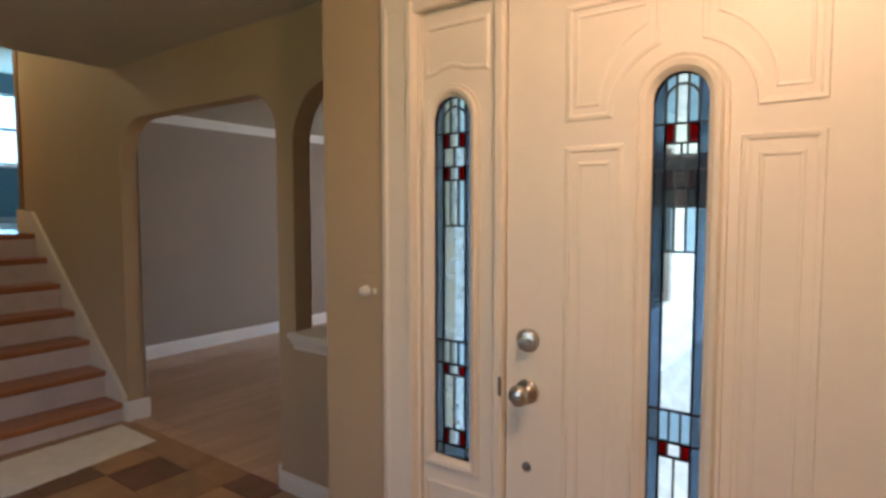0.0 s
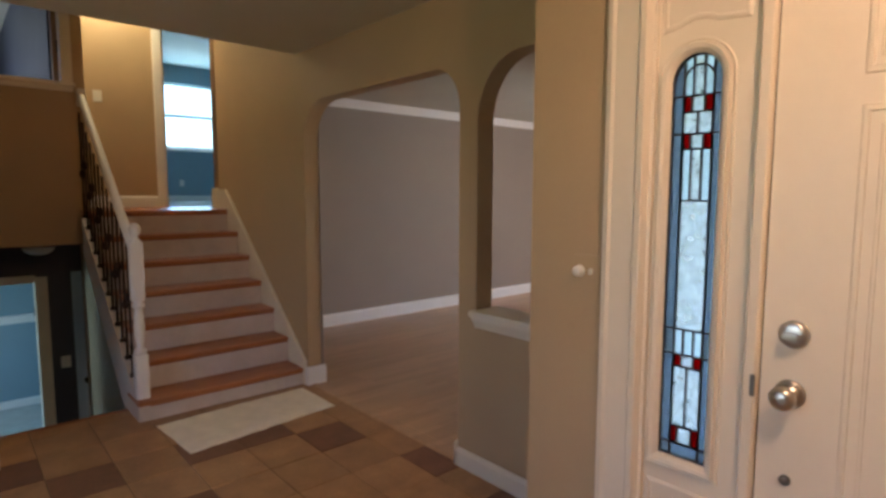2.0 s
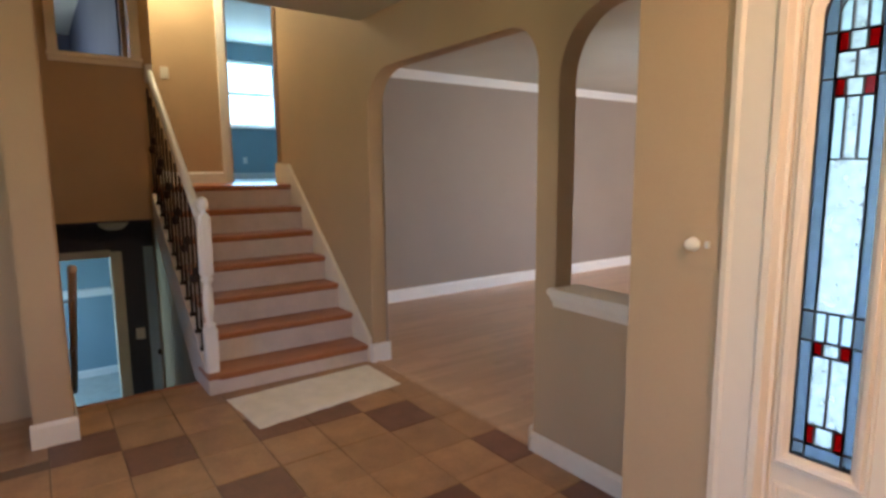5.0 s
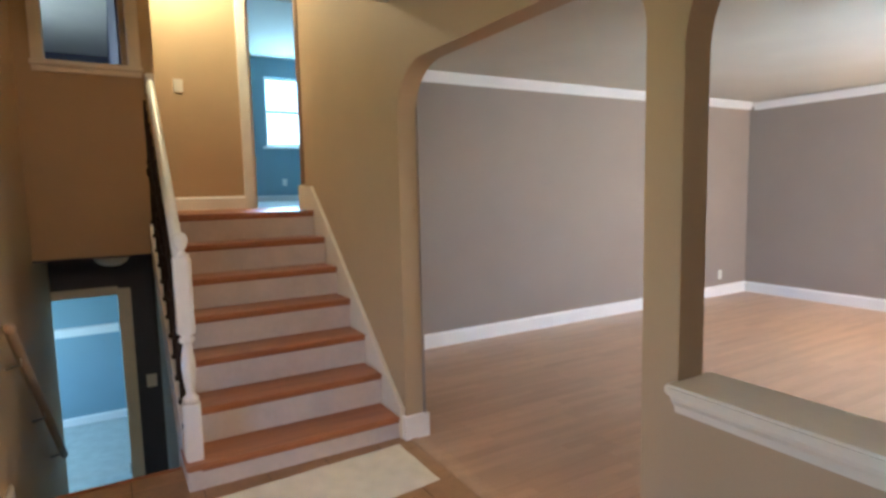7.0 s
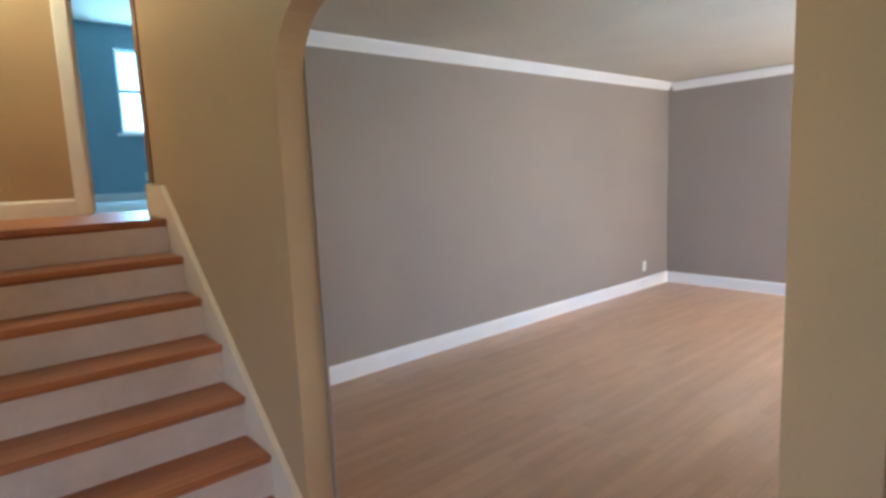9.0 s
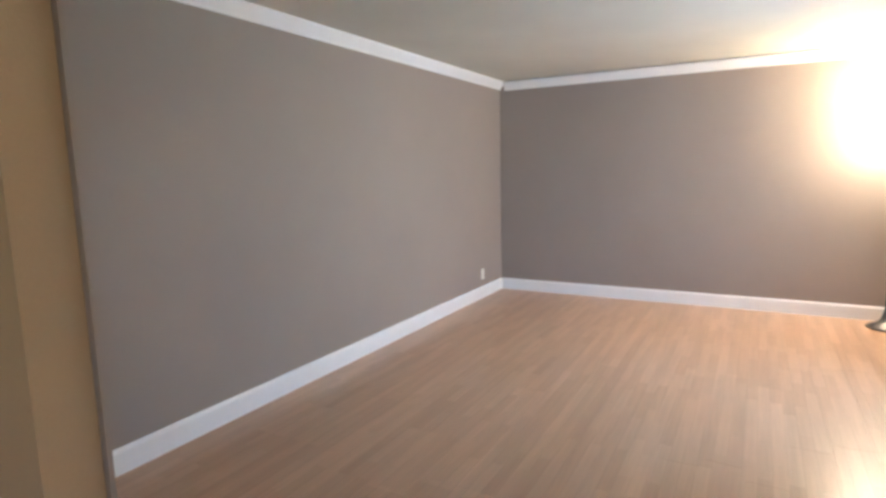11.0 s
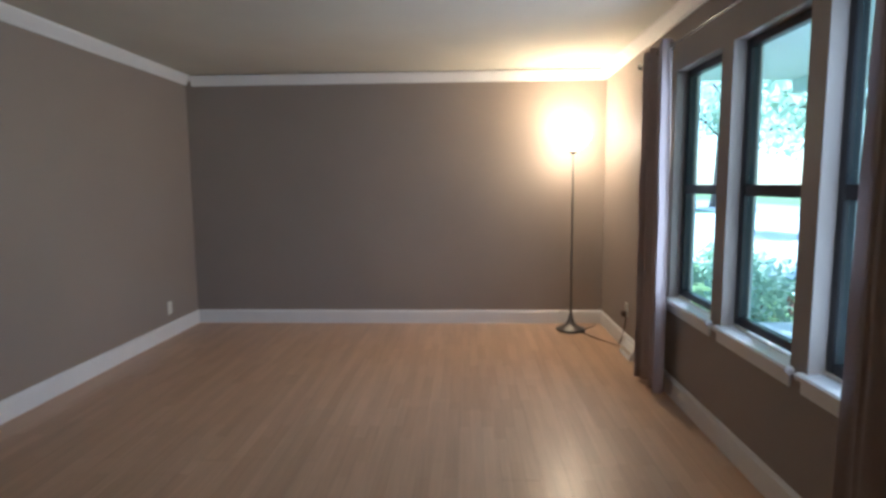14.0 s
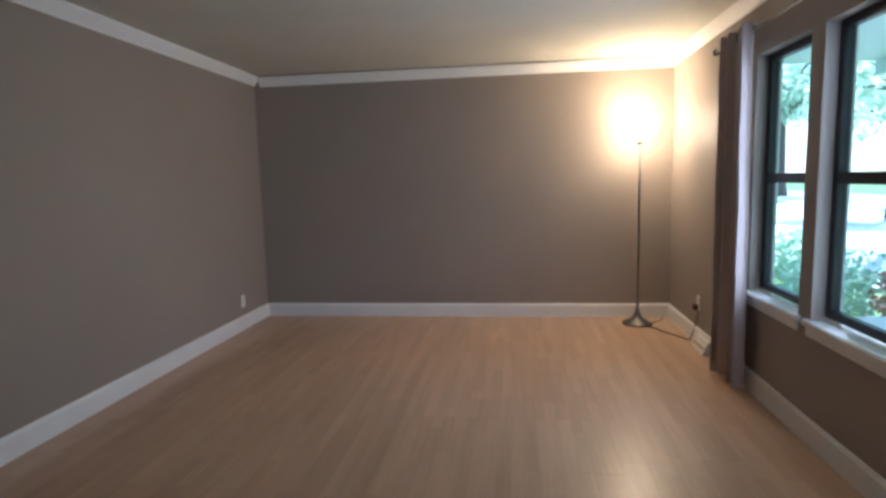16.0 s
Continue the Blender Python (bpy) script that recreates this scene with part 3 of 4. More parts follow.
# handrail and iron balusters
rail = thing("stair_railing", "white painted handrail on black twisted iron balusters", "railing", (-1.11, 0.8, 0.9))
R0, R1 = Vector((nx, ny + 0.03, 1.06)), Vector((-1.072, 1.83, 2.25))
part("handrail", tube(bmn(), [R0 + (R1 - R0) * k / 8 for k in range(9)], 0.030, 10, 1.1), WHITE, rail, smooth=True)
part("rail_bracket", boxes((-1.098, 1.80, 2.17, -1.042, 1.899, 2.31)), WHITE, rail, bevel=0.005)
for k in range(12):
    y = 0.22 + k * 0.128
    zt = R0.z + (R1.z - R0.z) * (y - R0.y) / (R1.y - R0.y) - 0.022
    zb = FIRST - 0.06 + (UP - FIRST) * (y + 0.02) / 1.64
    bm = bmn()
    n = 26
    prev = None
    for j in range(n + 1):                      # square bar, twisted over its middle
        f = j / n
        z = zb + (zt - zb) * f
        a = 6 * math.pi * min(max((f - 0.25) / 0.5, 0), 1)
        ring = [bm.verts.new((-1.125 + 0.009 * math.cos(a + q * math.pi / 2), y + 0.009 * math.sin(a + q * math.pi / 2), z)) for q in range(4)]
        if prev:
            for q in range(4):
                bm.faces.new((prev[q], prev[(q + 1) % 4], ring[(q + 1) % 4], ring[q]))
        prev = ring
    bal = part("baluster", bm, IRON, rail)
    zk = zb + (zt - zb) * (0.42 if k % 2 else 0.60)
    part("knuckle", lathe(bmn(), [(0.008, zk - 0.035), (0.020, zk - 0.018), (0.022, zk), (0.020, zk + 0.018), (0.008, zk + 0.035)], Matrix.Translation((-1.125, y, 0)), 12), IRON, bal, smooth=True)
    part("shoe", boxes((-1.143, y - 0.018, zb - 0.004, -1.107, y + 0.018, zb + 0.022)), IRON, bal, bevel=0.004)

# stairs down
down = thing("lower_staircase", "carpeted stairs going down beside the upper flight", "staircase", (-1.6, 1.2, -0.7))
for i in range(6):
    part("step", boxes((-1.868, 0.302 + i * 0.26, LOW, -0.987, 0.302 + (i + 1) * 0.26, -(i + 1) * 0.194)), CARPET, down, bevel=0.015)
structure("floor_edge_nosing", boxes((-1.868, 0.285, -0.03, -0.987, 0.318, 0.003)), TREAD, "dark oak nosing at the head of the lower stairs", "nosing", 0.006)
hr = thing("wall_handrail", "pale worn wooden handrail fixed to the stairwell wall", "handrail", (-1.90, 0.05, 0.88))
h0, h1 = Vector((-1.805, 0.24, 0.85)), Vector((-1.805, 2.05, -0.47))
HANDRAIL = material("pale_worn_wood", (0.42, 0.33, 0.25), 0.5, vary=0.15, scale=6, fine=50)
bm = bmn()
hd = (h1 - h0).normalized()
part("grip", tube(bm, [h0 - hd * 0.02, h0, h0 + hd * 0.02] + [h0 + (h1 - h0) * k / 6 for k in range(1, 7)], 0.024, 12), HANDRAIL, hr, smooth=True)
part("end_knob", lathe(bmn(), [(0.008, -0.026), (0.020, -0.018), (0.026, 0.0), (0.020, 0.018), (0.008, 0.026)], Matrix.Translation(h0), 16), HANDRAIL, hr, smooth=True)
for f in (0.12, 0.5, 0.88):
    p = h0 + (h1 - h0) * f
    part("bracket", tube(bmn(), [(p.x, p.y, p.z - 0.02), (p.x, p.y, p.z - 0.06), (-1.869, p.y, p.z - 0.07)], 0.007, 8), STEEL, hr, smooth=True)

# ---------------------------------------------------------------- front door and sidelight
PANES = [  # u0, v0, u1, v1 (v from the top), glass
    (0.22, 0.00, 0.40, 0.100, 1), (0.40, 0.00, 0.60, 0.100, 0), (0.60, 0.00, 0.78, 0.100, 1),
    (0.22, 0.10, 0.38, 0.138, 3), (0.38, 0.10, 0.62, 0.138, 0), (0.62, 0.10, 0.78, 0.138, 3),
    (0.22, 0.138, 0.50, 0.190, 0), (0.50, 0.138, 0.78, 0.190, 0),
    (0.22, 0.19, 0.38, 0.226, 3), (0.38, 0.19, 0.62, 0.226, 0), (0.62, 0.19, 0.78, 0.226, 3),
    (0.22, 0.226, 0.40, 0.35, 1), (0.40, 0.226, 0.60, 0.35, 0), (0.60, 0.226, 0.78, 0.35, 1),
    (0.22, 0.35, 0.78, 0.67, 0),
    (0.22, 0.67, 0.40, 0.735, 1), (0.40, 0.67, 0.60, 0.735, 1), (0.60, 0.67, 0.78, 0.735, 1),
    (0.22, 0.735, 0.38, 0.765, 3), (0.38, 0.735, 0.62, 0.765, 0), (0.62, 0.735, 0.78, 0.765, 3),
    (0.22, 0.765, 0.50, 0.92, 0), (0.50, 0.765, 0.78, 0.92, 0),
    (0.22, 0.92, 0.36, 0.965, 3), (0.36, 0.92, 0.64, 0.965, 0), (0.64, 0.92, 0.78, 0.965, 3), (0.22, 0.965, 0.78, 1.0, 4)]
for side in ((0.0, 0.22), (0.78, 1.0)):
    for v0, v1, g in ((0.0, 0.10, 4), (0.10, 0.19, 4), (0.19, 0.67, 4), (0.67, 0.735, 2), (0.735, 0.965, 4), (0.965, 1.0, 2)):
        PANES.append((side[0], v0, side[1], v1, g))
GLASSES = (G_CLEAR, G_BLUE, G_GREY, G_RED, G_STEEL)


def leaded_light(parent, ya, yb, ztop, zbot, x, clear=None):
    """Panes of coloured glass between lead lines, ya to yb wide (ya is the higher y)."""
    def pt(u, v):
        return ya + (yb - ya) * u, ztop + (zbot - ztop) * v
    lines = set()
    for u0, v0, u1, v1, g in PANES:
        (a, b), (c, d) = pt(u0, v0), pt(u1, v1)
        ob = part("pane", boxes((x, c, d, x + 0.004, a, b)), clear if g == 0 and clear else GLASSES[g], parent)
        ob.visible_shadow = False
        lines |= {(u0, v0, u1, v0), (u0, v1, u1, v1), (u0, v0, u0, v1), (u1, v0, u1, v1)}
    bm = bmn()
    for u0, v0, u1, v1 in sorted(lines):
        (a, b), (c, d) = pt(u0, v0), pt(u1, v1)
        e = 0.0022 if 0 < u0 < 1 or u0 != u1 else 0.004
        box(bm, x - 0.003, min(a, c) - e, min(b, d) - e, x + 0.007, max(a, c) + e, max(b, d) + e)
    half = abs(ya - yb) / 2
    yc, grow = (ya + yb) / 2, 0.28 * abs(ya - yb)
    top = ztop - 0.22 * abs(ya - yb) - grow
    tube(bm, [(x + 0.002, a, b) for a, b in arc(yc, top, grow, 0, 180, 14)], 0.0032, 6)
    tube(bm, [(x + 0.002, a, b) for a, b in arc(yc, ztop - half, half - 0.003, 0, 180, 18)], 0.005, 6)
    part("lead_came", bm, LEAD, parent, "dark lead lines")


def arch_hole_panel(y0, y1, z0, z1, gy0, gy1, gz0, gz1, x0, x1):
    """A slab y0..y1, z0..z1 (y0 > y1) with an arched hole."""
    r = (gy0 - gy1) / 2
    cy = (gy0 + gy1) / 2
    bm = boxes((x0, gy0, z0, x1, y0, z1), (x0, y1, z0, x1, gy1, z1), (x0, gy1, z0, x1, gy0, gz0))
    prism(bm, [(gy0, z1), (gy1, z1)] + arc(cy, gz1 - r, r, 180, 0, 14), "x", x0, x1)
    return bm


def arch_path(gy0, gy1, gz0, gz1, grow):
    r = (gy0 - gy1) / 2 + grow
    cy = (gy0 + gy1) / 2
    return [(cy - r, gz0 - grow), (cy + r, gz0 - grow)] + arc(cy, gz1 - r + grow, r, 0, 180, 16)


GZ1, GZ0 = 1.815, 0.700
# sidelight
side = thing("window_1", "ivory sidelight with arched leaded stained glass", "sidelight", (XD, -3.16, 0), kind="structure")
gy0, gy1 = -3.066, -3.208
part("panel", arch_hole_panel(-3.03, -3.297, 0.04, 2.07, gy0, gy1, GZ0, GZ1, XD + 0.012, XD + 0.052), DOORP, side)
bm = ridge(bmn(), arch_path(gy0, gy1, GZ0, GZ1, 0.010), 0.030, 0.014, XD + 0.012)
ridge(bm, arch_path(gy0, gy1, GZ0, GZ1, 0.028), 0.012, 0.006, XD + 0.012)
part("glass_moulding", bm, DOORP, side)
bm = ridge(bmn(), [(-3.046, 2.02), (-3.046, 1.880)] + arc(-3.137, 1.800, 0.10, 120, 60, 8)[::-1] + [(-3.262, 1.880), (-3.262, 2.02)], 0.020, 0.005, XD + 0.012)
ridge(bm, [(-3.046, 0.615), (-3.046, 0.12), (-3.262, 0.12), (-3.262, 0.615)], 0.020, 0.005, XD + 0.012)
part("panel_moulding", bm, DOORP, side)
leaded_light(side, gy0, gy1, GZ1, GZ0, XD + 0.03)
# jamb, mullion and casing
case = thing("door_frame", "ivory painted door casing with pilaster and mullion", "door frame", (XD, -2.95, 0), kind="structure")
part("casing", prism(bmn(), [(XD - 0.002, -2.885), (XD - 0.020, -2.888), (XD - 0.024, -2.905), (XD - 0.018, -2.915), (XD - 0.018, -2.985), (XD - 0.028, -2.995), (XD - 0.028, -3.012), (XD - 0.006, -3.022), (XD - 0.004, -3.03), (XD + 0.06, -3.03), (XD + 0.06, -2.885)], "z", 0, 2.10), DOORP, case)
part("mullion", prism(bmn(), [(XD - 0.012, -3.300), (XD - 0.016, -3.304), (XD - 0.016, -3.326), (XD - 0.008, -3.331), (XD + 0.06, -3.331), (XD + 0.06, -3.2975), (XD - 0.006, -3.2975)], "z", 0, 2.07), DOORP, case)
part("mullion", prism(bmn(), [(XD - 0.012, -4.276), (XD - 0.016, -4.28), (XD - 0.016, -4.304), (XD + 0.06, -4.308), (XD + 0.06, -4.276)], "z", 0, 2.07), DOORP, case)
part("head_casing", boxes((XD - 0.02, -4.70, 2.0705, XD + 0.06, -2.8855, 2.18)), DOORP, case, bevel=0.004)
part("side_panel", boxes((XD + 0.002, -4.62, 0, XD + 0.06, -4.3085, 2.07)), DOORP, case)
part("threshold", boxes((XD - 0.02, -4.62, 0.0, XD + 0.15, -3.03, 0.022)), DARKMETAL, case, bevel=0.004)
# front door
door = thing("door_1", "closed ivory front door with arched leaded glass", "front door", (XD, -3.80, 0), kind="structure")
DY0, DY1 = -3.335, -4.272
dg0, dg1 = -3.722, -3.855
DG1, DG0 = 1.795, 0.585
xf = XD + 0.004
part("slab", arch_hole_panel(DY0, DY1, 0.025, 2.062, dg0, dg1, DG0, DG1, xf, xf + 0.044), DOORP, door)
cy = (dg0 + dg1) / 2
bm = ridge(bmn(), arch_path(dg0, dg1, DG0, DG1, 0.012), 0.034, 0.016, xf)
ridge(bm, arch_path(dg0, dg1, DG0, DG1, 0.034), 0.012, 0.007, xf)
part("glass_moulding", bm, DOORP, door)
bm = bmn()
for s in (1, -1):
    def mirror(pts):
        return [(p[0] if s == 1 else 2 * cy - p[0], p[1]) for p in pts]
    up = [(-3.512, 1.985), (-3.512, 1.705)] + arc(cy, 1.705, 0.166, 0, 72, 10) + [(cy + 0.051, 1.985)]
    ridge(bm, mirror(up), 0.022, 0.0045, xf)
    ridge(bm, mirror([(-3.535, 1.960), (-3.535, 1.735)] + arc(cy, 1.735, 0.195, 0, 66, 8) + [(cy + 0.080, 1.960)]), 0.012, 0.003, xf)
    lo = [(-3.512, 1.628), (-3.512, 0.20), (-3.652, 0.20), (-3.652, 1.628)]
    ridge(bm, mirror(lo), 0.022, 0.0045, xf)
    ridge(bm, mirror([(-3.545, 1.590), (-3.545, 0.24), (-3.620, 0.24), (-3.620, 1.590)]), 0.014, 0.003, xf)
part("panel_moulding", bm, DOORP, door)
leaded_light(door, dg0, dg1, DG1, DG0, xf + 0.018, G_BRIGHT)
# dark strip set in the door's edge gap, standing in for its shade
part("gap_shade_strip", boxes((xf + 0.006, -3.3349, 0.025, xf + 0.03, -3.3312, 2.062)), LEAD, door)
turn_x = Matrix.Rotation(radians(-90), 4, "Y")
ky = -3.402
part("knob", lathe(bmn(), [(0.034, 0.0), (0.034, 0.006), (0.028, 0.010), (0.013, 0.014), (0.012, 0.030), (0.022, 0.036), (0.029, 0.048), (0.028, 0.060), (0.018, 0.068), (0.006, 0.070)], Matrix.Translation((xf, ky, 0.968)) @ turn_x, 28), STEEL, door, "brushed nickel knob", smooth=True)
dead = part("deadbolt", lathe(bmn(), [(0.033, 0.0), (0.033, 0.008), (0.029, 0.016), (0.024, 0.018), (0.010, 0.019)], Matrix.Translation((xf, ky - 0.002, 1.113)) @ turn_x, 28), STEEL, door, "brushed nickel deadbolt", smooth=True)
part("thumb_turn", boxes((xf - 0.042, ky - 0.020, 1.107, xf - 0.016, ky + 0.016, 1.119)), STEEL, dead, bevel=0.004)
part("low_lock", lathe(bmn(), [(0.013, 0.0), (0.013, 0.005), (0.008, 0.008), (0.003, 0.009)], Matrix.Translation((xf, ky, 0.752)) @ turn_x, 16), DARKMETAL, door, smooth=True)
part("strike_plate", boxes((XD - 0.018, -3.3300, 0.945, XD - 0.0145, -3.3180, 1.000)), DARKMETAL, door, bevel=0.002)

# dimmer
dim = thing("dimmer_switch", "tan double switch plate with a round white dimmer knob", "light switch", (XD, -2.80, 1.185))
part("plate", boxes((XD - 0.006, -2.878, 1.140, XD + 0.006, -2.775, 1.255)), TAN, dim, bevel=0.003)
part("dimmer_knob", lathe(bmn(), [(0.019, 0.0), (0.019, 0.003), (0.0165, 0.005), (0.0155, 0.020), (0.012, 0.024), (0.004, 0.025)], Matrix.Translation((XD - 0.006, -2.803, 1.203)) @ turn_x, 20), PLASTIC, dim, "white round knob", smooth=True)
part("toggle", boxes((XD - 0.020, -2.851, 1.196, XD - 0.006, -2.841, 1.214)), PLASTIC, dim, bevel=0.002)

# ---------------------------------------------------------------- rug at the stair foot
rug = thing("rug", "small white shaggy rug on the tile at the stair foot", "rug", (-0.57, -0.35, 0))
bm = bmn()
nu, nv = 44, 24
grid = []
for j in range(nv + 1):
    row = []
    for i in range(nu + 1):
        u, v = i / nu, j / nv
        x = -1.085 + 1.015 * u + 0.04 * (1 - v) * (1 - u) + 0.006 * noise.noise((u * 9, v * 3, 0))
        y = -0.655 + 0.11 * u + (0.575 - 0.11 * u) * v - 0.05 * (1 - u) * v + 0.008 * noise.noise((u * 12, v * 8, 4))
        edge = min(u, 1 - u, v, 1 - v)
        z = 0.004 + 0.016 * min(edge * 14, 1) + 0.006 * noise.noise((x * 38, y * 38, 1)) * min(edge * 14, 1)
        row.append(bm.verts.new((x, y, z)))
    grid.append(row)
for j in range(nv):
    for i in range(nu):
        bm.faces.new((grid[j][i], grid[j][i + 1], grid[j + 1][i + 1], grid[j + 1][i]))
rim = [grid[0][i] for i in range(nu + 1)] + [grid[j][nu] for j in range(1, nv + 1)] + [grid[nv][i] for i in range(nu - 1, -1, -1)] + [grid[j][0] for j in range(nv - 1, 0, -1)]
low = [bm.verts.new((v.co.x, v.co.y, 0.0)) for v in rim]
for k in range(len(rim)):
    bm.faces.new((rim[k], low[k], low[(k + 1) % len(rim)], rim[(k + 1) % len(rim)]))
bm.faces.new(low)
part("rug_face", bm, RUG, rug, smooth=True)

# ---------------------------------------------------------------- upper hall and rooms
sw = thing("light_switch", "white toggle switch plate on the upper hall wall", "light switch", (-0.785, 2.75, 2.40))
part("plate", boxes((-0.824, 2.742, 2.342, -0.746, 2.756, 2.457)), PLASTIC, sw, bevel=0.004)
part("toggle", boxes((-0.791, 2.730, 2.389, -0.779, 2.742, 2.412)), PLASTIC, sw, bevel=0.002)
fr = thing("door_2", "cream door casing of an open bedroom doorway", "doorway", (0.2, 2.75, UP), kind="structure")
part("casing", boxes((-0.270, 2.728, UP, -0.180, 2.7495, UP + 2.08)), WHITE, fr, bevel=0.006)
part("casing", boxes((0.615, 2.728, UP, 0.70, 2.7495, UP + 2.08)), WHITE, fr, bevel=0.006)
part("head_casing", boxes((-0.1795, 2.728, UP + 2.005, 0.6145, 2.7495, UP + 2.08)), WHITE, fr, bevel=0.006)
part("jamb", boxes((-0.180, 2.75, UP, -0.1645, 2.871, UP + 2.0)), WHITE, fr)
part("jamb", boxes((0.60, 2.75, UP, 0.6145, 2.871, UP + 2.0)), WHITE, fr)
for z in (UP + 0.28, UP + 1.70):
    part("hinge", boxes((-0.1643, 2.842, z - 0.05, -0.155, 2.872, z + 0.05)), DARKMETAL, fr, bevel=0.003)
leaf = part("door_leaf", boxes((-0.162, 2.875, UP + 0.012, -0.124, 3.66, UP + 1.99)), CREAM, fr, "cream painted door leaf standing open", 0.004)
part("door_knob", lathe(bmn(), [(0.026, 0.0), (0.026, 0.006), (0.011, 0.012), (0.011, 0.035), (0.026, 0.045), (0.024, 0.062), (0.008, 0.068)], Matrix.Translation((-0.124, 3.59, UP + 0.95)) @ Matrix.Rotation(radians(90), 4, "Y"), 18), DARKMETAL, leaf, smooth=True)
# brown wooden edge at the end of the stair wall, on a white plinth
jamb = thing("wall_end_trim", "brown stained wooden trim at the stair wall end", "trim", (0.05, 1.75, UP), kind="structure")
part("board", boxes((-0.006, 1.702, UP + 0.20, W + 0.006, 1.80, TOPZ - 0.01)), BROWN, jamb, bevel=0.006)
part("plinth", boxes((-0.022, 1.702, UP, W + 0.012, 1.83, UP + 0.20)), CREAM, jamb, bevel=0.005)


def sash_window(name, label, x0, x1, z0, z1, yf, sign, mat, pane_mat, rail_z):
    """A hung window seen along y: yf is the inner face of the sash, sign points outwards."""
    w = thing(name, label, "window", ((x0 + x1) / 2, yf, z0), kind="structure")
    t = 0.042
    for nm, r in (("stile", (x0, x0 + t, z0, z1)), ("stile", (x1 - t, x1, z0, z1)), ("bottom_rail", (x0 + t, x1 - t, z0, z0 + t)), ("top_rail", (x0 + t, x1 - t, z1 - t, z1)), ("meeting_rail", (x0 + t, x1 - t, rail_z - 0.028, rail_z + 0.028))):
        part(nm, boxes((r[0], min(yf, yf + sign * 0.045), r[2], r[1], max(yf, yf + sign * 0.045), r[3])), mat, w, bevel=0.004)
    for a, b in ((z0 + t, rail_z - 0.028), (rail_z + 0.028, z1 - t)):
        p = part("pane", boxes((x0 + t, yf + sign * 0.02 - 0.002, a, x1 - t, yf + sign * 0.02 + 0.002, b)), pane_mat, w)
        p.visible_shadow = False
    return w


bw = sash_window("window_2", "bright bedroom window in a white frame", 1.02, 1.92, 2.25, 3.41, 7.23, 1, WHITE, G_WIN, 2.83)
part("sill", boxes((0.96, 7.15, 2.20, 1.98, 7.229, 2.239)), WHITE, bw, bevel=0.004)
out = thing("bedroom_outlet", "white wall outlet low on the blue wall", "outlet", (1.30, 7.19, UP + 0.32))
part("plate", boxes((1.26, 7.192, UP + 0.27, 1.34, 7.20, UP + 0.39)), PLASTIC, out, bevel=0.003)

# framed opening over the lower stairs
po = thing("window_3", "cream framed opening with a ledge above the lower stairs", "interior window", (-1.45, 1.9, 2.36), kind="structure")
part("casing", boxes((-1.770, 1.876, 2.362, -1.700, 1.899, 3.48)), CREAM, po, bevel=0.005)
part("casing", boxes((-1.190, 1.876, 2.362, -1.115, 1.899, 3.48)), CREAM, po, bevel=0.005)
part("head_casing", boxes((-1.770, 1.876, 3.485, -1.115, 1.899, 3.57)), CREAM, po, bevel=0.005)
part("jamb", boxes((-1.72, 1.9, 2.362, -1.698, 2.03, 3.4)), CREAM, po)
part("jamb", boxes((-1.195, 1.9, 2.362, -1.17, 2.03, 3.4)), CREAM, po)
part("ledge", boxes((-1.780, 1.845, 2.326, -1.105, 2.03, 2.361)), CREAM, po, bevel=0.006)
part("apron", boxes((-1.772, 1.88, 2.288, -1.113, 1.899, 2.326)), CREAM, po, bevel=0.004)
part("hinge", boxes((-1.203, 1.985, 2.62, -1.195, 2.015, 2.72)), DARKMETAL, po, bevel=0.003)

# hall ceiling lamp, and the dome below
for nm, lab, p in (("hall_ceiling_lamp", "frosted glass dome lamp on the hall ceiling", (-0.75, 2.35, TOPZ)), ("entry_ceiling_lamp", "frosted glass dome lamp on the entry ceiling", (-1.30, -4.00, CEILZ))):
    t = thing(nm, lab, "ceiling lamp", p)
    part("base", lathe(bmn(), [(0.13, -0.028), (0.14, -0.02), (0.14, 0.0)], Matrix.Translation(p), 28), STEEL, t, smooth=True)
    d = part("shade", lathe(bmn(), [(0.015, -0.092), (0.06, -0.085), (0.10, -0.065), (0.128, -0.03)], Matrix.Translation(p), 28), DOME, t, "frosted glass shade", smooth=True)
    d.visible_shadow = False
t = thing("lower_ceiling_lamp", "white glass dome lamp on the lower hall ceiling", "ceiling lamp", (-1.40, 2.16, 0.985))
part("shade", lathe(bmn(), [(0.012, -0.085), (0.06, -0.078), (0.10, -0.055), (0.125, -0.018), (0.13, 0.0)], Matrix.Translation((-1.40, 2.16, 0.985)), 28), PLASTIC, t, smooth=True)

# lower level doors
ld = thing("door_3", "cream casing of an open doorway to the blue lower room", "doorway", (-1.85, 2.9, LOW), kind="structure")
part("casing", boxes((-1.375, 2.878, LOW, -1.278, 2.8995, 0.62)), CREAM, ld, bevel=0.005)
part("head_casing", boxes((-2.19, 2.878, 0.565, -1.376, 2.8995, 0.64)), CREAM, ld, bevel=0.005)
part("jamb", boxes((-1.382, 2.90, LOW, -1.36, 3.03, 0.62)), CREAM, ld)
for z in (0.27, -1.1):
    part("hinge", boxes((-1.390, 2.985, z - 0.05, -1.382, 3.012, z + 0.05)), DARKMETAL, ld, bevel=0.003)
cd = thing("door_4", "closed white painted door with a black knob on the lower hall", "door", (-1.1, 2.95, LOW), kind="structure")
part("slab", boxes((-1.0795, 2.935, LOW + 0.01, -0.74, 2.975, 0.645)), material("pale_blue_white_paint", (0.55, 0.66, 0.74), 0.4, vary=0.04, scale=4, fine=40, bump=0.05), cd)
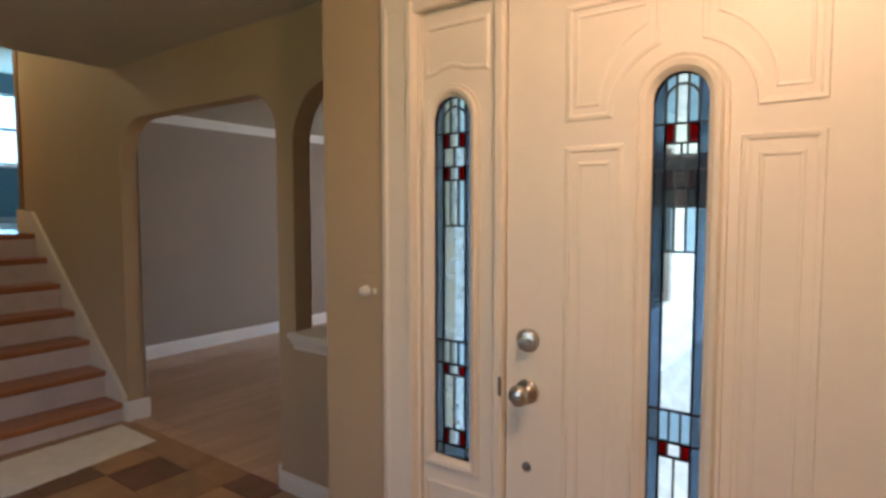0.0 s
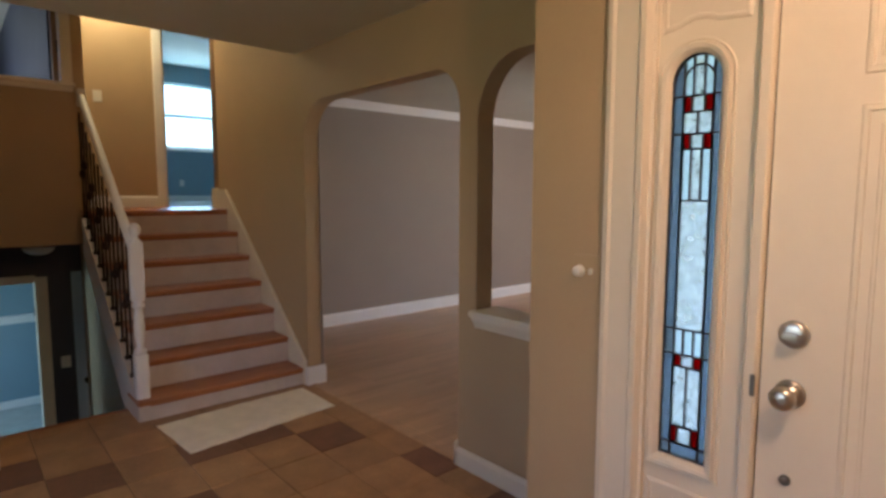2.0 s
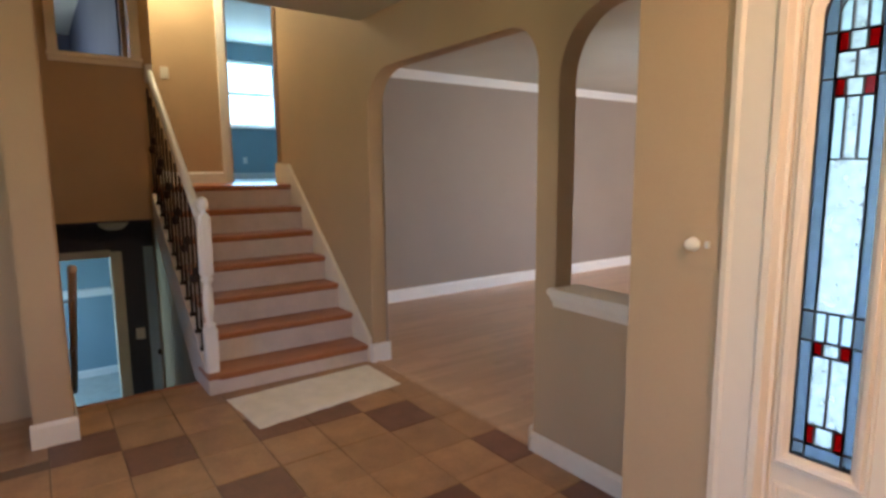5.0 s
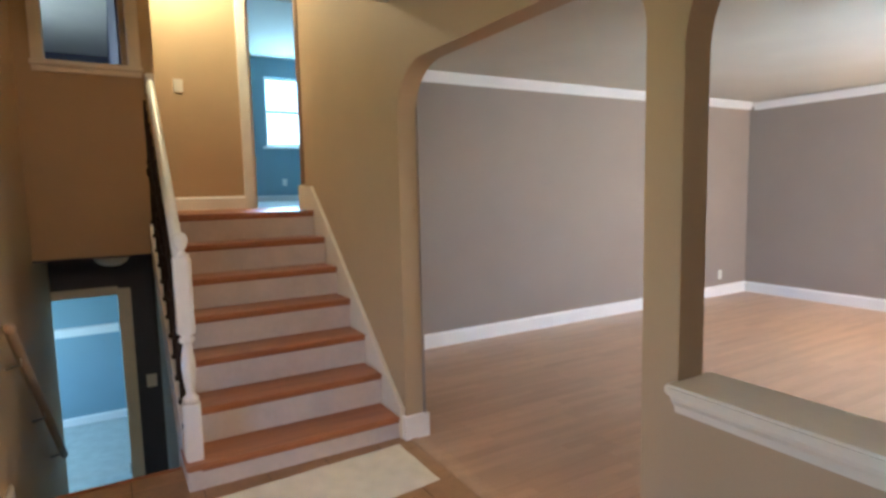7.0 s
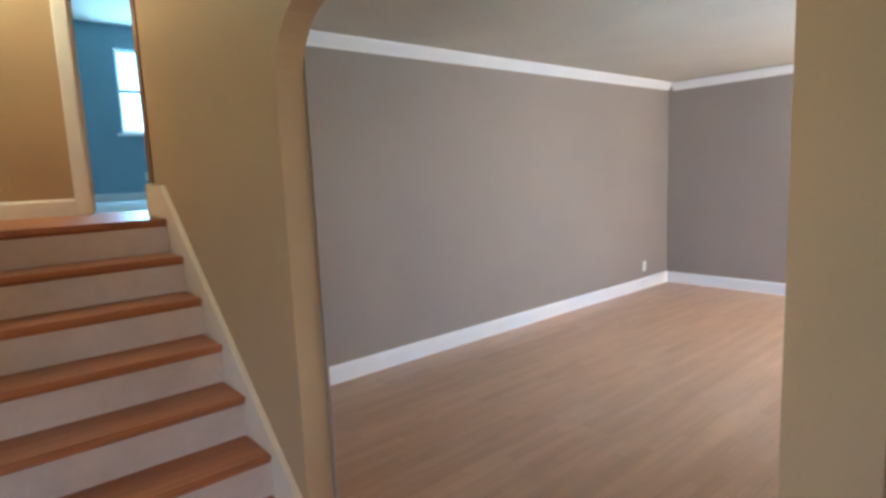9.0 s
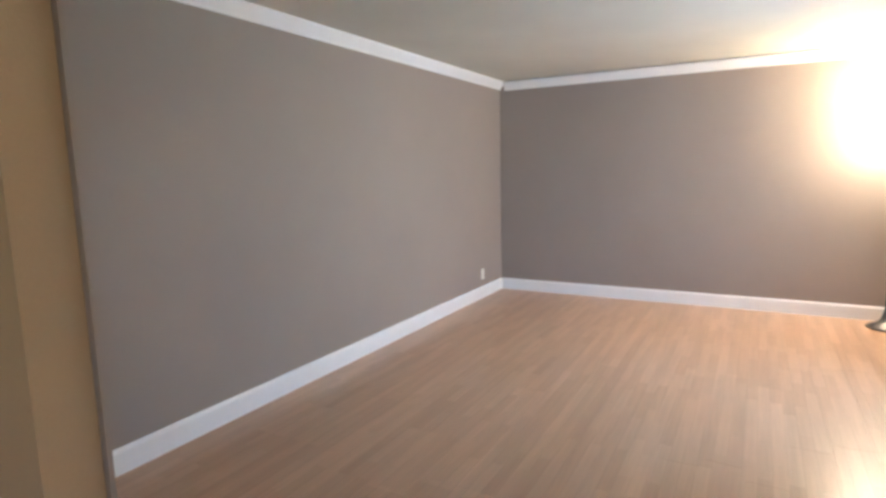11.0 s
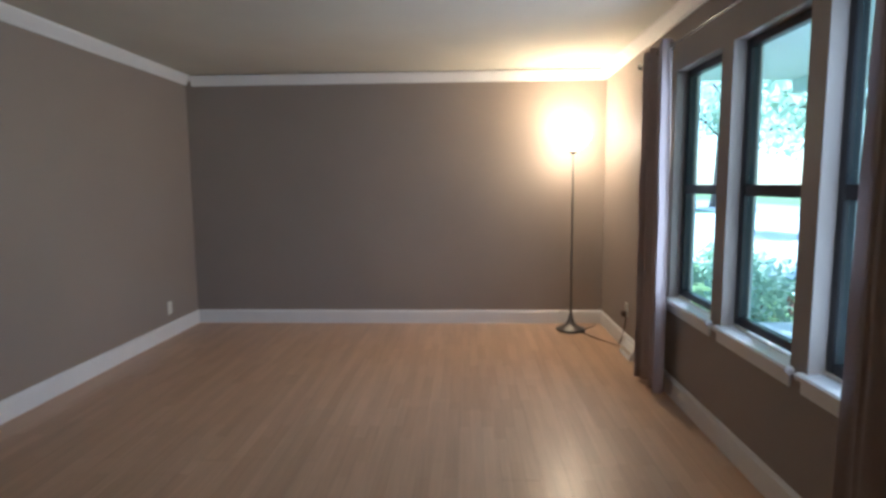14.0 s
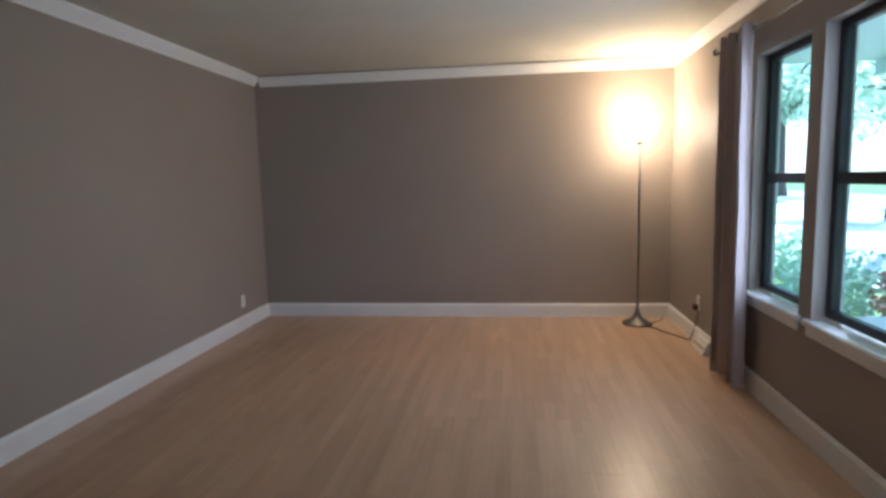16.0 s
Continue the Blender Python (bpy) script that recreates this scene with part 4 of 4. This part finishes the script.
part("knob", lathe(bmn(), [(0.026, 0.0), (0.026, 0.005), (0.011, 0.010), (0.011, 0.03), (0.026, 0.04), (0.026, 0.055), (0.012, 0.062)], Matrix.Translation((-0.985, 2.935, -0.50)) @ Matrix.Rotation(radians(90), 4, "X"), 18), IRON, cd, "black round knob", smooth=True)
ls = thing("lower_light_switch", "white double switch plate on the navy wall", "light switch", (-1.32, 2.9, -0.3))
part("plate", boxes((-1.205, 2.892, -0.325, -1.121, 2.906, -0.205)), PLASTIC, ls, bevel=0.004)
for sx in (-1.178, -1.148):
    part("toggle", boxes((sx - 0.005, 2.880, -0.277, sx + 0.005, 2.892, -0.253)), PLASTIC, ls, bevel=0.002)

# ---------------------------------------------------------------- living room windows
for k, (a, b) in enumerate(WIN):
    w = sash_window("window_%d" % (k + 4), "black double-hung window sash in a white-silled opening", a + 0.006, b - 0.006, WZ0 + 0.045, WZ1 - 0.004, YS - 0.066, -1, BLACK, G_WIN, 1.335)
    part("window_sill", boxes((a - 0.03, YS - 0.066, WZ0 + 0.001, b + 0.03, YS + 0.035, WZ0 + 0.030)), WHITE, w, "white painted wooden sill", 0.006)
    part("apron", boxes((a - 0.015, YS + 0.001, WZ0 - 0.055, b + 0.015, YS + 0.014, WZ0 + 0.0005)), WHITE, w, bevel=0.003)
    for x0, x1 in ((a + 0.0005, a + 0.0055), (b - 0.0055, b - 0.0005)):
        part("jamb_liner", boxes((x0, YS - 0.066, WZ0 + 0.031, x1, YS - 0.001, WZ1 - 0.001)), GREY, w)
    part("head_liner", boxes((a + 0.006, YS - 0.066, WZ1 - 0.0055, b - 0.006, YS - 0.001, WZ1 - 0.0005)), GREY, w)

# curtains on a rod
def curtain(label, x0, x1, ztop, zbot, folds, seed):
    c = thing("curtain", label, "curtain", ((x0 + x1) / 2, YS + 0.09, zbot), group="living room curtains")
    rnd = random.Random(seed)
    ph = [rnd.uniform(0, 6.28) for _ in range(5)]
    bm = bmn()
    nu, nz = folds * 14, 26
    rings = []
    for layer in (0, 1):
        rows = []
        for j in range(nz + 1):
            f = j / nz
            z = ztop + (zbot - ztop) * f
            row = []
            for i in range(nu + 1):
                u = i / nu
                a = 2 * math.pi * folds * u
                depth = 0.046 * (0.8 + 0.25 * math.sin(3 * u * math.pi + ph[0])) * (1 - 0.12 * f)
                y = YS + 0.092 + depth * math.sin(a + 0.35 * math.sin(2.2 * f + ph[1])) + 0.012 * math.sin(2.7 * a + ph[2] + f) + 0.010 * f * math.sin(ph[3] + 5 * u)
                x = x0 + (x1 - x0) * u + 0.016 * math.cos(a) + 0.014 * f * math.sin(ph[4] + 7 * u)
                wob = 0.006 * noise.noise((u * 9, f * 7, seed))
                row.append(bm.verts.new((x, y + wob + layer * 0.004, z + (0.012 * math.sin(a * 0.5 + ph[0]) if j == nz else 0))))
            rows.append(row)
        rings.append(rows)
    for rows in rings:
        for j in range(nz):
            for i in range(nu):
                bm.faces.new((rows[j][i], rows[j][i + 1], rows[j + 1][i + 1], rows[j + 1][i]))
    for i in range(nu):
        bm.faces.new((rings[0][nz][i], rings[0][nz][i + 1], rings[1][nz][i + 1], rings[1][nz][i]))
    bmesh.ops.recalc_face_normals(bm, faces=bm.faces[:])
    part("panel", bm, CURTAIN, c, smooth=True)
    for i in range(folds * 2):
        gx = x0 + (x1 - x0) * (i + 0.5) / (folds * 2)
        bm = bmn()
        pts = [(gx, YS + 0.092 + 0.022 * math.cos(2 * math.pi * k / 14), ztop - 0.045 + 0.022 * math.sin(2 * math.pi * k / 14)) for k in range(15)]
        part("grommet", tube(bm, pts, 0.005, 6), DARKMETAL, c, smooth=True)
    return c


curtain("taupe satin curtain panel hanging open beside the windows", 3.80, 4.28, 2.235, 0.03, 4, 3)
curtain("taupe satin curtain panel hanging open at the window end", 1.50, 2.06, 2.235, 0.03, 4, 8)
rod = thing("curtain_rod", "thin dark metal curtain rod over the windows", "curtain rod", (2.9, YS + 0.092, 2.19))
part("pole", tube(bmn(), [(1.25, YS + 0.092, 2.19), (2.9, YS + 0.092, 2.19), (4.42, YS + 0.092, 2.19)], 0.010, 10), DARKMETAL, rod, smooth=True)
for x in (1.30, 4.39):
    part("bracket", boxes((x - 0.008, YS, 2.165, x + 0.008, YS + 0.092, 2.180), (x - 0.015, YS, 2.14, x + 0.015, YS + 0.006, 2.21)), DARKMETAL, rod)
for x in (1.235, 4.435):
    part("finial", lathe(bmn(), [(0.004, -0.022), (0.018, -0.014), (0.022, 0.0), (0.018, 0.014), (0.004, 0.022)], Matrix.Translation((x, YS + 0.092, 2.19)), 14), DARKMETAL, rod, smooth=True)

# ---------------------------------------------------------------- floor lamp
lx, ly = 5.54, -2.18
fl = thing("floor_lamp", "slim pewter torchiere floor lamp, switched on, in the corner", "floor lamp", (lx, ly, 0))
part("base", lathe(bmn(), [(0.130, 0.0), (0.136, 0.006), (0.134, 0.016), (0.112, 0.028), (0.070, 0.046), (0.040, 0.074), (0.024, 0.112), (0.016, 0.150), (0.012, 0.165)], Matrix.Translation((lx, ly, 0)), 32), DARKMETAL, fl, smooth=True)
part("pole", lathe(bmn(), [(0.0105, 0.055), (0.0105, 0.60), (0.0125, 0.605), (0.0125, 0.625), (0.0105, 0.63), (0.0105, 1.18), (0.0125, 1.185), (0.0125, 1.205), (0.0105, 1.21), (0.0105, 1.66)], Matrix.Translation((lx, ly, 0)), 16), DARKMETAL, fl, smooth=True)
part("collar", lathe(bmn(), [(0.012, 1.64), (0.030, 1.66), (0.034, 1.675), (0.012, 1.68)], Matrix.Translation((lx, ly, 0)), 20), DARKMETAL, fl, smooth=True)
bm = bmn()
prof = [(0.030, 1.678), (0.075, 1.695), (0.115, 1.730), (0.145, 1.785), (0.150, 1.80), (0.146, 1.80), (0.138, 1.785), (0.108, 1.735), (0.070, 1.703), (0.010, 1.690)]
d = part("bowl", lathe(bm, prof, Matrix.Translation((lx, ly, 0)), 36), BOWL, fl, "frosted glass bowl shade", smooth=True)
d.visible_shadow = False
cord = thing("power_cord", "thin brown lamp cord lying on the floor", "cord", (5.3, -2.3, 0))
part("cable", tube(bmn(), [(lx - 0.10, ly - 0.05, 0.006), (5.40, -2.29, 0.005), (5.28, -2.33, 0.005), (5.16, -2.40, 0.006), (5.05, -2.46, 0.005), (5.01, -2.49, 0.006), (4.99, -2.515, 0.09), (4.965, -2.528, 0.20), (4.945, -2.53, 0.28)], 0.0042, 6), CORD, cord, smooth=True)
part("cable_tail", tube(bmn(), [(lx + 0.02, ly - 0.13, 0.006), (5.62, -2.38, 0.005), (5.70, -2.44, 0.005), (5.80, -2.47, 0.005)], 0.0035, 6), CORD, cord, smooth=True)


def outlet(name, label, x, y, z, axis, sign, mat, plug=False):
    o = thing(name, label, "outlet", (x, y, z))
    def slab(a, b, t0, t1, u0=0.0):
        lo, hi = sorted((t0 * sign, t1 * sign))
        if axis == "y":
            return (x + u0 - a, y + lo, z - b, x + u0 + a, y + hi, z + b)
        return (x + lo, y + u0 - a, z - b, x + hi, y + u0 + a, z + b)
    part("plate", boxes(slab(0.036, 0.058, -0.004, 0.006)), mat, o, bevel=0.002)
    for dz in (-0.022, 0.022):
        r = list(slab(0.016, 0.014, 0.006, 0.009))
        r[2] += dz
        r[5] += dz
        part("socket", boxes(tuple(r)), mat, o, bevel=0.002)
    if plug:
        r = list(slab(0.018, 0.022, 0.009, 0.045))
        r[2] -= 0.035
        r[5] -= 0.035
        part("plug", boxes(tuple(r)), CORD, o, "dark plug", 0.004)
    return o


outlet("wall_outlet", "white wall outlet on the grey wall above the baseboard", 5.27, YN, 0.27, "y", -1, PLASTIC)
outlet("wall_outlet", "grey painted wall outlet on the end wall", XE, -0.02, 0.30, "x", -1, GREY)
outlet("wall_outlet", "white wall outlet with a dark plug beside the curtain", 4.935, YS, 0.335, "y", 1, PLASTIC, True)
reg = thing("floor_register", "crumpled white vent cover against the baseboard", "vent", (4.73, YS + 0.04, 0))
bm = prism(bmn(), [(YS + 0.017, 0.0), (YS + 0.075, 0.0), (YS + 0.072, 0.018), (YS + 0.030, 0.105), (YS + 0.017, 0.11)], "x", 4.58, 4.86)
part("cover", bm, WHITE, reg, bevel=0.004)
for k in range(7):
    x = 4.61 + k * 0.036
    part("louver", boxes((x, YS + 0.048, 0.030, x + 0.012, YS + 0.066, 0.062)), CREAM, reg)

# ---------------------------------------------------------------- outdoors
basket = thing("door_basket", "dark woven wicker basket hung outside the front door glass", "basket", (XD + 0.08, -3.80, 1.40))
by, bz = -3.79, 1.545
WICKER = material("dark_wicker", (0.040, 0.020, 0.014), 0.55, vary=0.3, scale=25, fine=90, bump=0.5)
for k in range(7):                               # coils of wicker, half round against the door
    f = k / 6
    r = 0.105 + 0.035 * math.sin(math.pi * (0.25 + 0.6 * f))
    pts = [(XD + 0.075 + 0.6 * r * math.sin(math.pi * q / 12), by + r * math.cos(math.pi * q / 12), bz - 0.06 + 0.12 * f) for q in range(13)]
    part("coil", tube(bmn(), pts, 0.0105, 6), WICKER, basket)
bm = bmn()
prism(bm, [(XD + 0.074 + 0.55 * 0.12 * math.sin(math.pi * q / 12), by + 0.12 * math.cos(math.pi * q / 12)) for q in range(13)], "z", bz - 0.065, bz + 0.05)
part("liner", bm, material("dark_coir_liner", (0.020, 0.011, 0.008), 0.95, vary=0.3, scale=20, fine=90, bump=0.8), basket)
part("hanger", tube(bmn(), [(XD + 0.078, by, bz + 0.06), (XD + 0.070, by, 2.04)], 0.003, 5), IRON, basket)

structure("ground", boxes((-400, -400, -0.65, 400, -2.76, -0.45), (-400, 7.34, -0.65, 400, 400, -0.45), (-400, -2.76, -0.65, -4.3, 7.34, -0.45), (6.0, -2.76, -0.65, 400, 7.34, -0.45)), GRASS, "green lawn reaching into the distance", "ground")
structure("road", boxes((-200, -26, -0.449, 200, -18, -0.43)), material("street_asphalt", (0.32, 0.32, 0.32), 0.9, vary=0.12, scale=0.7, fine=25, bump=0.4), "grey asphalt street", "road")
structure("driveway", boxes((8.5, -16.6, -0.449, 34, -6.4, -0.42), (-0.2, -6.4, -0.449, 8.5, -5.9, -0.42)), CONCRETE, "pale concrete driveway and walk", "driveway")
structure("pavement", boxes((-200, -18.0, -0.448, 3.0, -16.6, -0.40), (3.0, -18.0, -0.448, 200, -16.6, -0.40)), CONCRETE, "pale concrete pavement along the street", "pavement")
structure("porch_floor", boxes((-0.33, -5.2, -0.449, 6.2, -2.67, -0.08)), CONCRETE, "concrete porch slab", "porch", 0.01)
structure("porch_ceiling", boxes((-0.33, -4.6, 2.42, 6.4, -2.67, 2.50), (-0.33, -4.66, 2.28, 6.4, -4.56, 2.42)), SOFFIT, "pale blue-white painted porch soffit", "soffit")
structure("roof", prism(bmn(), [(-5.3, 2.58), (1.75, 2.60), (1.75, 2.95), (-1.6, 4.0), (-5.3, 2.66)], "x", 0.12, 6.7), ROOF, "grey shingle roof over the living room", "roof")
structure("roof_entry", boxes((-4.6, -5.7, 2.58, 0.11, -0.07, 2.70)), ROOF, "grey shingle roof over the entry", "roof")
structure("roof_upper", boxes((-3.4, -0.2, TOPZ + 0.101, 3.5, 8.6, TOPZ + 0.22)), ROOF, "grey shingle upper roof", "roof")
structure("wall_outside", boxes((XE + 0.15, YS - 0.14, -0.5, XE + 0.20, YN + 0.15, 2.6)), SIDING, "pale outside siding", "wall")

# white facing added outside so the leaded glass looks brighter from indoors
bm = boxes((W + 0.02, YS - 0.160, -0.079, XE, YS - 0.142, WZ0 - 0.02), (W + 0.02, YS - 0.160, WZ1 + 0.02, XE, YS - 0.142, 2.419))
for a, b in zip(edges[::2], edges[1::2]):
    box(bm, a + 0.02, YS - 0.160, WZ0 - 0.02, b - 0.02, YS - 0.142, WZ1 + 0.02)
structure("wall_porch_side", bm, material("white_facing", (0.78, 0.80, 0.80), 0.65, vary=0.05, scale=2, fine=30), "white facing added on the porch side", "wall")


def leaf_cloud(bm, rnd, centre, radius, count, size):
    for _ in range(count):
        d = Vector((rnd.gauss(0, 1), rnd.gauss(0, 1), rnd.gauss(0, 1))).normalized() * radius * rnd.uniform(0.35, 1.0) ** 0.6
        p = Vector(centre) + Vector((d.x, d.y, d.z * 0.75))
        u = Vector((rnd.gauss(0, 1), rnd.gauss(0, 1), rnd.gauss(0, 1))).normalized()
        v = u.orthogonal().normalized()
        s = size * rnd.uniform(0.6, 1.3)
        bm.faces.new([bm.verts.new(q) for q in (p - u * s, p + v * s * 0.45, p + u * s, p - v * s * 0.45)])


def tree(x, y, h, seed, lean=(0, 0)):
    rnd = random.Random(seed)
    t = thing("tree", "leafy green street tree with a grey trunk", "tree", (x, y, -0.45), group="yard trees")
    top = Vector((x + lean[0], y + lean[1], h * 0.62))
    foot = Vector((x, y, -0.46))
    bm = bmn()
    rings = []
    for k in range(7):
        f = k / 6
        c = foot.lerp(top, f) + Vector((0.06 * math.sin(4 * f + seed), 0.06 * math.cos(3 * f), 0))
        r = h * 0.032 * (1 - 0.7 * f) * (1.5 if k == 0 else 1)
        rings.append([bm.verts.new(c + Vector((r * math.cos(a * math.pi / 4), r * math.sin(a * math.pi / 4), 0))) for a in range(8)])
    for a, b in zip(rings, rings[1:]):
        for k in range(8):
            bm.faces.new((a[k], a[(k + 1) % 8], b[(k + 1) % 8], b[k]))
    part("trunk", bm, BARK, t, smooth=True)
    tips = []
    for k in range(7):
        s = foot.lerp(top, rnd.uniform(0.5, 1.0))
        a = rnd.uniform(0, 6.28)
        e = s + Vector((math.cos(a) * h * rnd.uniform(0.15, 0.3), math.sin(a) * h * rnd.uniform(0.15, 0.3), h * rnd.uniform(0.05, 0.25)))
        part("limb", tube(bmn(), [s, s.lerp(e, 0.5) + Vector((0, 0, 0.03 * h)), e], h * 0.009, 6), BARK, t)
        tips += [e, s.lerp(e, 0.6)]
    bm = bmn()
    for e in tips + [top]:
        leaf_cloud(bm, rnd, e, h * rnd.uniform(0.10, 0.17), 170, h * 0.015)
    part("crown", bm, LEAF, t)


for x, y, h, s, lean in ((7.2, -6.6, 7.5, 2, (1.0, 0.4)), (13.5, -9.5, 8, 5, (0, 0)), (22, -14.5, 9, 7, (0, 0)), (20, -30, 11, 9, (0, 0)), (9, -31, 10, 11, (0, 0)), (30, -24, 12, 13, (0, 0)), (38, -30, 11, 15, (0, 0)), (2.2, -8.5, 6.0, 17, (0.2, 0.4)), (0, -33, 12, 19, (0, 0)), (44, -20, 12, 23, (0, 0)), (30, -34, 12, 29, (0, 0))):
    tree(x, y, h, s, lean)


def shrub(x, y, r, seed, mat):
    rnd = random.Random(seed)
    t = thing("shrub", "low leafy garden shrub beside the porch", "shrub", (x, y, -0.45), group="porch shrubs")
    for k in range(5):
        a = k * 1.26
        part("stem", tube(bmn(), [(x, y, -0.45), (x + math.cos(a) * r * 0.3, y + math.sin(a) * r * 0.3, -0.45 + r * 0.8)], 0.012, 5), BARK, t)
    bm = bmn()
    for k in range(6):
        leaf_cloud(bm, rnd, (x + rnd.uniform(-0.5, 0.5) * r, y + rnd.uniform(-0.5, 0.5) * r, -0.45 + r * rnd.uniform(0.45, 1.1)), r * 0.55, 130, 0.05)
    part("leaves", bm, mat, t)


REDLEAF = material("reddish_leaf", (0.30, 0.13, 0.10), 0.6, vary=0.3, scale=3, fine=20, bump=0.2)
backlit(REDLEAF, (0.50, 0.26, 0.22), 0.45)
for k, (x, y, r) in enumerate(((6.6, -4.3, 0.62), (7.4, -4.7, 0.66), (8.2, -5.0, 0.62), (9.1, -5.4, 0.66), (6.7, -5.3, 0.6), (5.4, -5.7, 0.55), (10.0, -5.8, 0.6), (0.6, -5.7, 0.55), (1.6, -5.8, 0.6))):
    shrub(x, y, r, 30 + k, REDLEAF if k == 4 else LEAF)

# house across the street, and a parked car
house = thing("house", "pale single-storey house across the street", "house", (14, -44, -0.45))
part("wall", boxes((4, -48, -0.449, 26, -40, 2.6)), SIDING, house)
part("roof", prism(bmn(), [(-49, 2.6), (-39, 2.6), (-44, 5.4)], "x", 3.4, 26.6), ROOF, house)
for x in (7, 12, 21):
    wd = part("window", boxes((x, -40.0, 0.6, x + 1.8, -39.94, 1.9)), WHITE, house)
    part("pane", boxes((x + 0.1, -39.94, 0.7, x + 1.7, -39.92, 1.8)), BLACK, wd)
part("door", boxes((17, -40.0, -0.4, 18, -39.93, 1.65)), BROWN, house)
car = thing("car", "dark parked car on the street", "car", (17, -19.5, -0.43))
body = [(14.8, -0.18), (14.75, 0.15), (15.0, 0.35), (16.0, 0.45), (16.6, 0.95), (18.2, 0.97), (18.9, 0.48), (19.2, 0.40), (19.25, -0.18)]
part("body", prism(bmn(), body, "y", -20.4, -18.7), CARP, car, bevel=0.06)
for x in (15.6, 18.4):
    for y in (-20.42, -18.88):
        wh = part("wheel", lathe(bmn(), [(0.30, 0.0), (0.32, 0.03), (0.32, 0.17), (0.30, 0.20)], Matrix.Translation((x, y + 0.2, -0.11)) @ Matrix.Rotation(radians(90), 4, "X"), 24), RUBBER, car)
        part("rim", lathe(bmn(), [(0.18, -0.005), (0.20, 0.01), (0.20, 0.19), (0.18, 0.205)], Matrix.Translation((x, y + 0.2, -0.11)) @ Matrix.Rotation(radians(90), 4, "X"), 20), STEEL, wh)
part("windscreen", boxes((16.7, -18.71, 0.50, 18.1, -18.68, 0.88)), BLACK, car)

# ---------------------------------------------------------------- laminate planks
def piece_mesh(name, lx, ly, h, mat, ease=0.0015):
    """A thin slab from the origin, with eased upper edges."""
    me = bpy.data.meshes.new(name)
    e = ease
    vs = [(0, 0, 0), (lx, 0, 0), (lx, ly, 0), (0, ly, 0), (0, 0, h - e), (lx, 0, h - e), (lx, ly, h - e), (0, ly, h - e), (e, e, h), (lx - e, e, h), (lx - e, ly - e, h), (e, ly - e, h)]
    fs = [(0, 1, 5, 4), (1, 2, 6, 5), (2, 3, 7, 6), (3, 0, 4, 7), (4, 5, 9, 8), (5, 6, 10, 9), (6, 7, 11, 10), (7, 4, 8, 11), (8, 9, 10, 11)]
    me.from_pydata(vs, [], fs)
    me.materials.append(mat)
    return me


PW, PL = 0.1935, 1.29
cache = {}
rnd = random.Random(4)
y, row = YN, 0
while y > YS + 0.02:
    w = min(PW, y - YS)
    x = W - rnd.uniform(0.1, 1.0) * PL
    while x < XE - 0.01:
        a, b = max(x, W + 0.001), min(x + PL, XE - 0.001)
        if b - a > 0.003:
            key = (round(b - a, 3), round(w, 3))
            if key not in cache:
                cache[key] = piece_mesh("plank", key[0] - 0.0003, w - 0.0003, 0.0100, LAMINATE, 0.0005)
            ob = new("plank", cache[key])
            ob.location = (a, y - w, -0.010)
            ob.parent = floor_base
        x += PL
    y -= w
    row += 1
for k in range(9):                               # boards in the wide opening
    y0 = -0.06 - k * 0.1775
    ob = new("plank", cache.setdefault(("in", 1), piece_mesh("plank", W - 0.062, 0.1770, 0.0100, LAMINATE, 0.0010)))
    ob.location = (0.062, y0 - 0.1775, -0.010)
    ob.parent = floor_base

# ---------------------------------------------------------------- entry tiles
TX, TY = 0.303, 0.3155
dark = {(3, 1), (0, 0), (1, 1), (2, 3), (5, 2), (6, 4), (4, 5), (4, 1)}
tiles = {}
rnd = random.Random(11)
for i in range(-7, 7):
    for j in range(-2, 17):
        x0, y1 = -1.995 + i * TX, -0.158 - j * TY
        x1, y0 = x0 + TX, y1 - TY
        x1, y1 = min(x1, 0.012), min(y1, 0.284 if x0 > -1.998 else -0.36)
        x0, y0 = max(x0, -4.17), max(y0, -5.39)
        if i == -1 and j < 1:
            continue
        if x1 - x0 < 0.03 or y1 - y0 < 0.03 or (x0 > XD - 0.03 and y0 < -2.62) or (x1 > XD - 0.01 and y1 < -2.5):
            continue
        is_dark = (i, j) in dark or ((i, j) not in dark and (j > 5 or i < 0) and rnd.random() < 0.16)
        key = (round(x1 - x0, 3), round(y1 - y0, 3), is_dark)
        if key not in tiles:
            tiles[key] = piece_mesh("tile", key[0] - 0.006, key[1] - 0.006, 0.0055, TILE_DARK if is_dark else TILE, 0.0022)
        ob = new("tile", tiles[key])
        ob.location = (x0 + 0.003, y0 + 0.003, -0.0045 + rnd.uniform(-0.0004, 0.0004))
        ob.parent = floor_entry
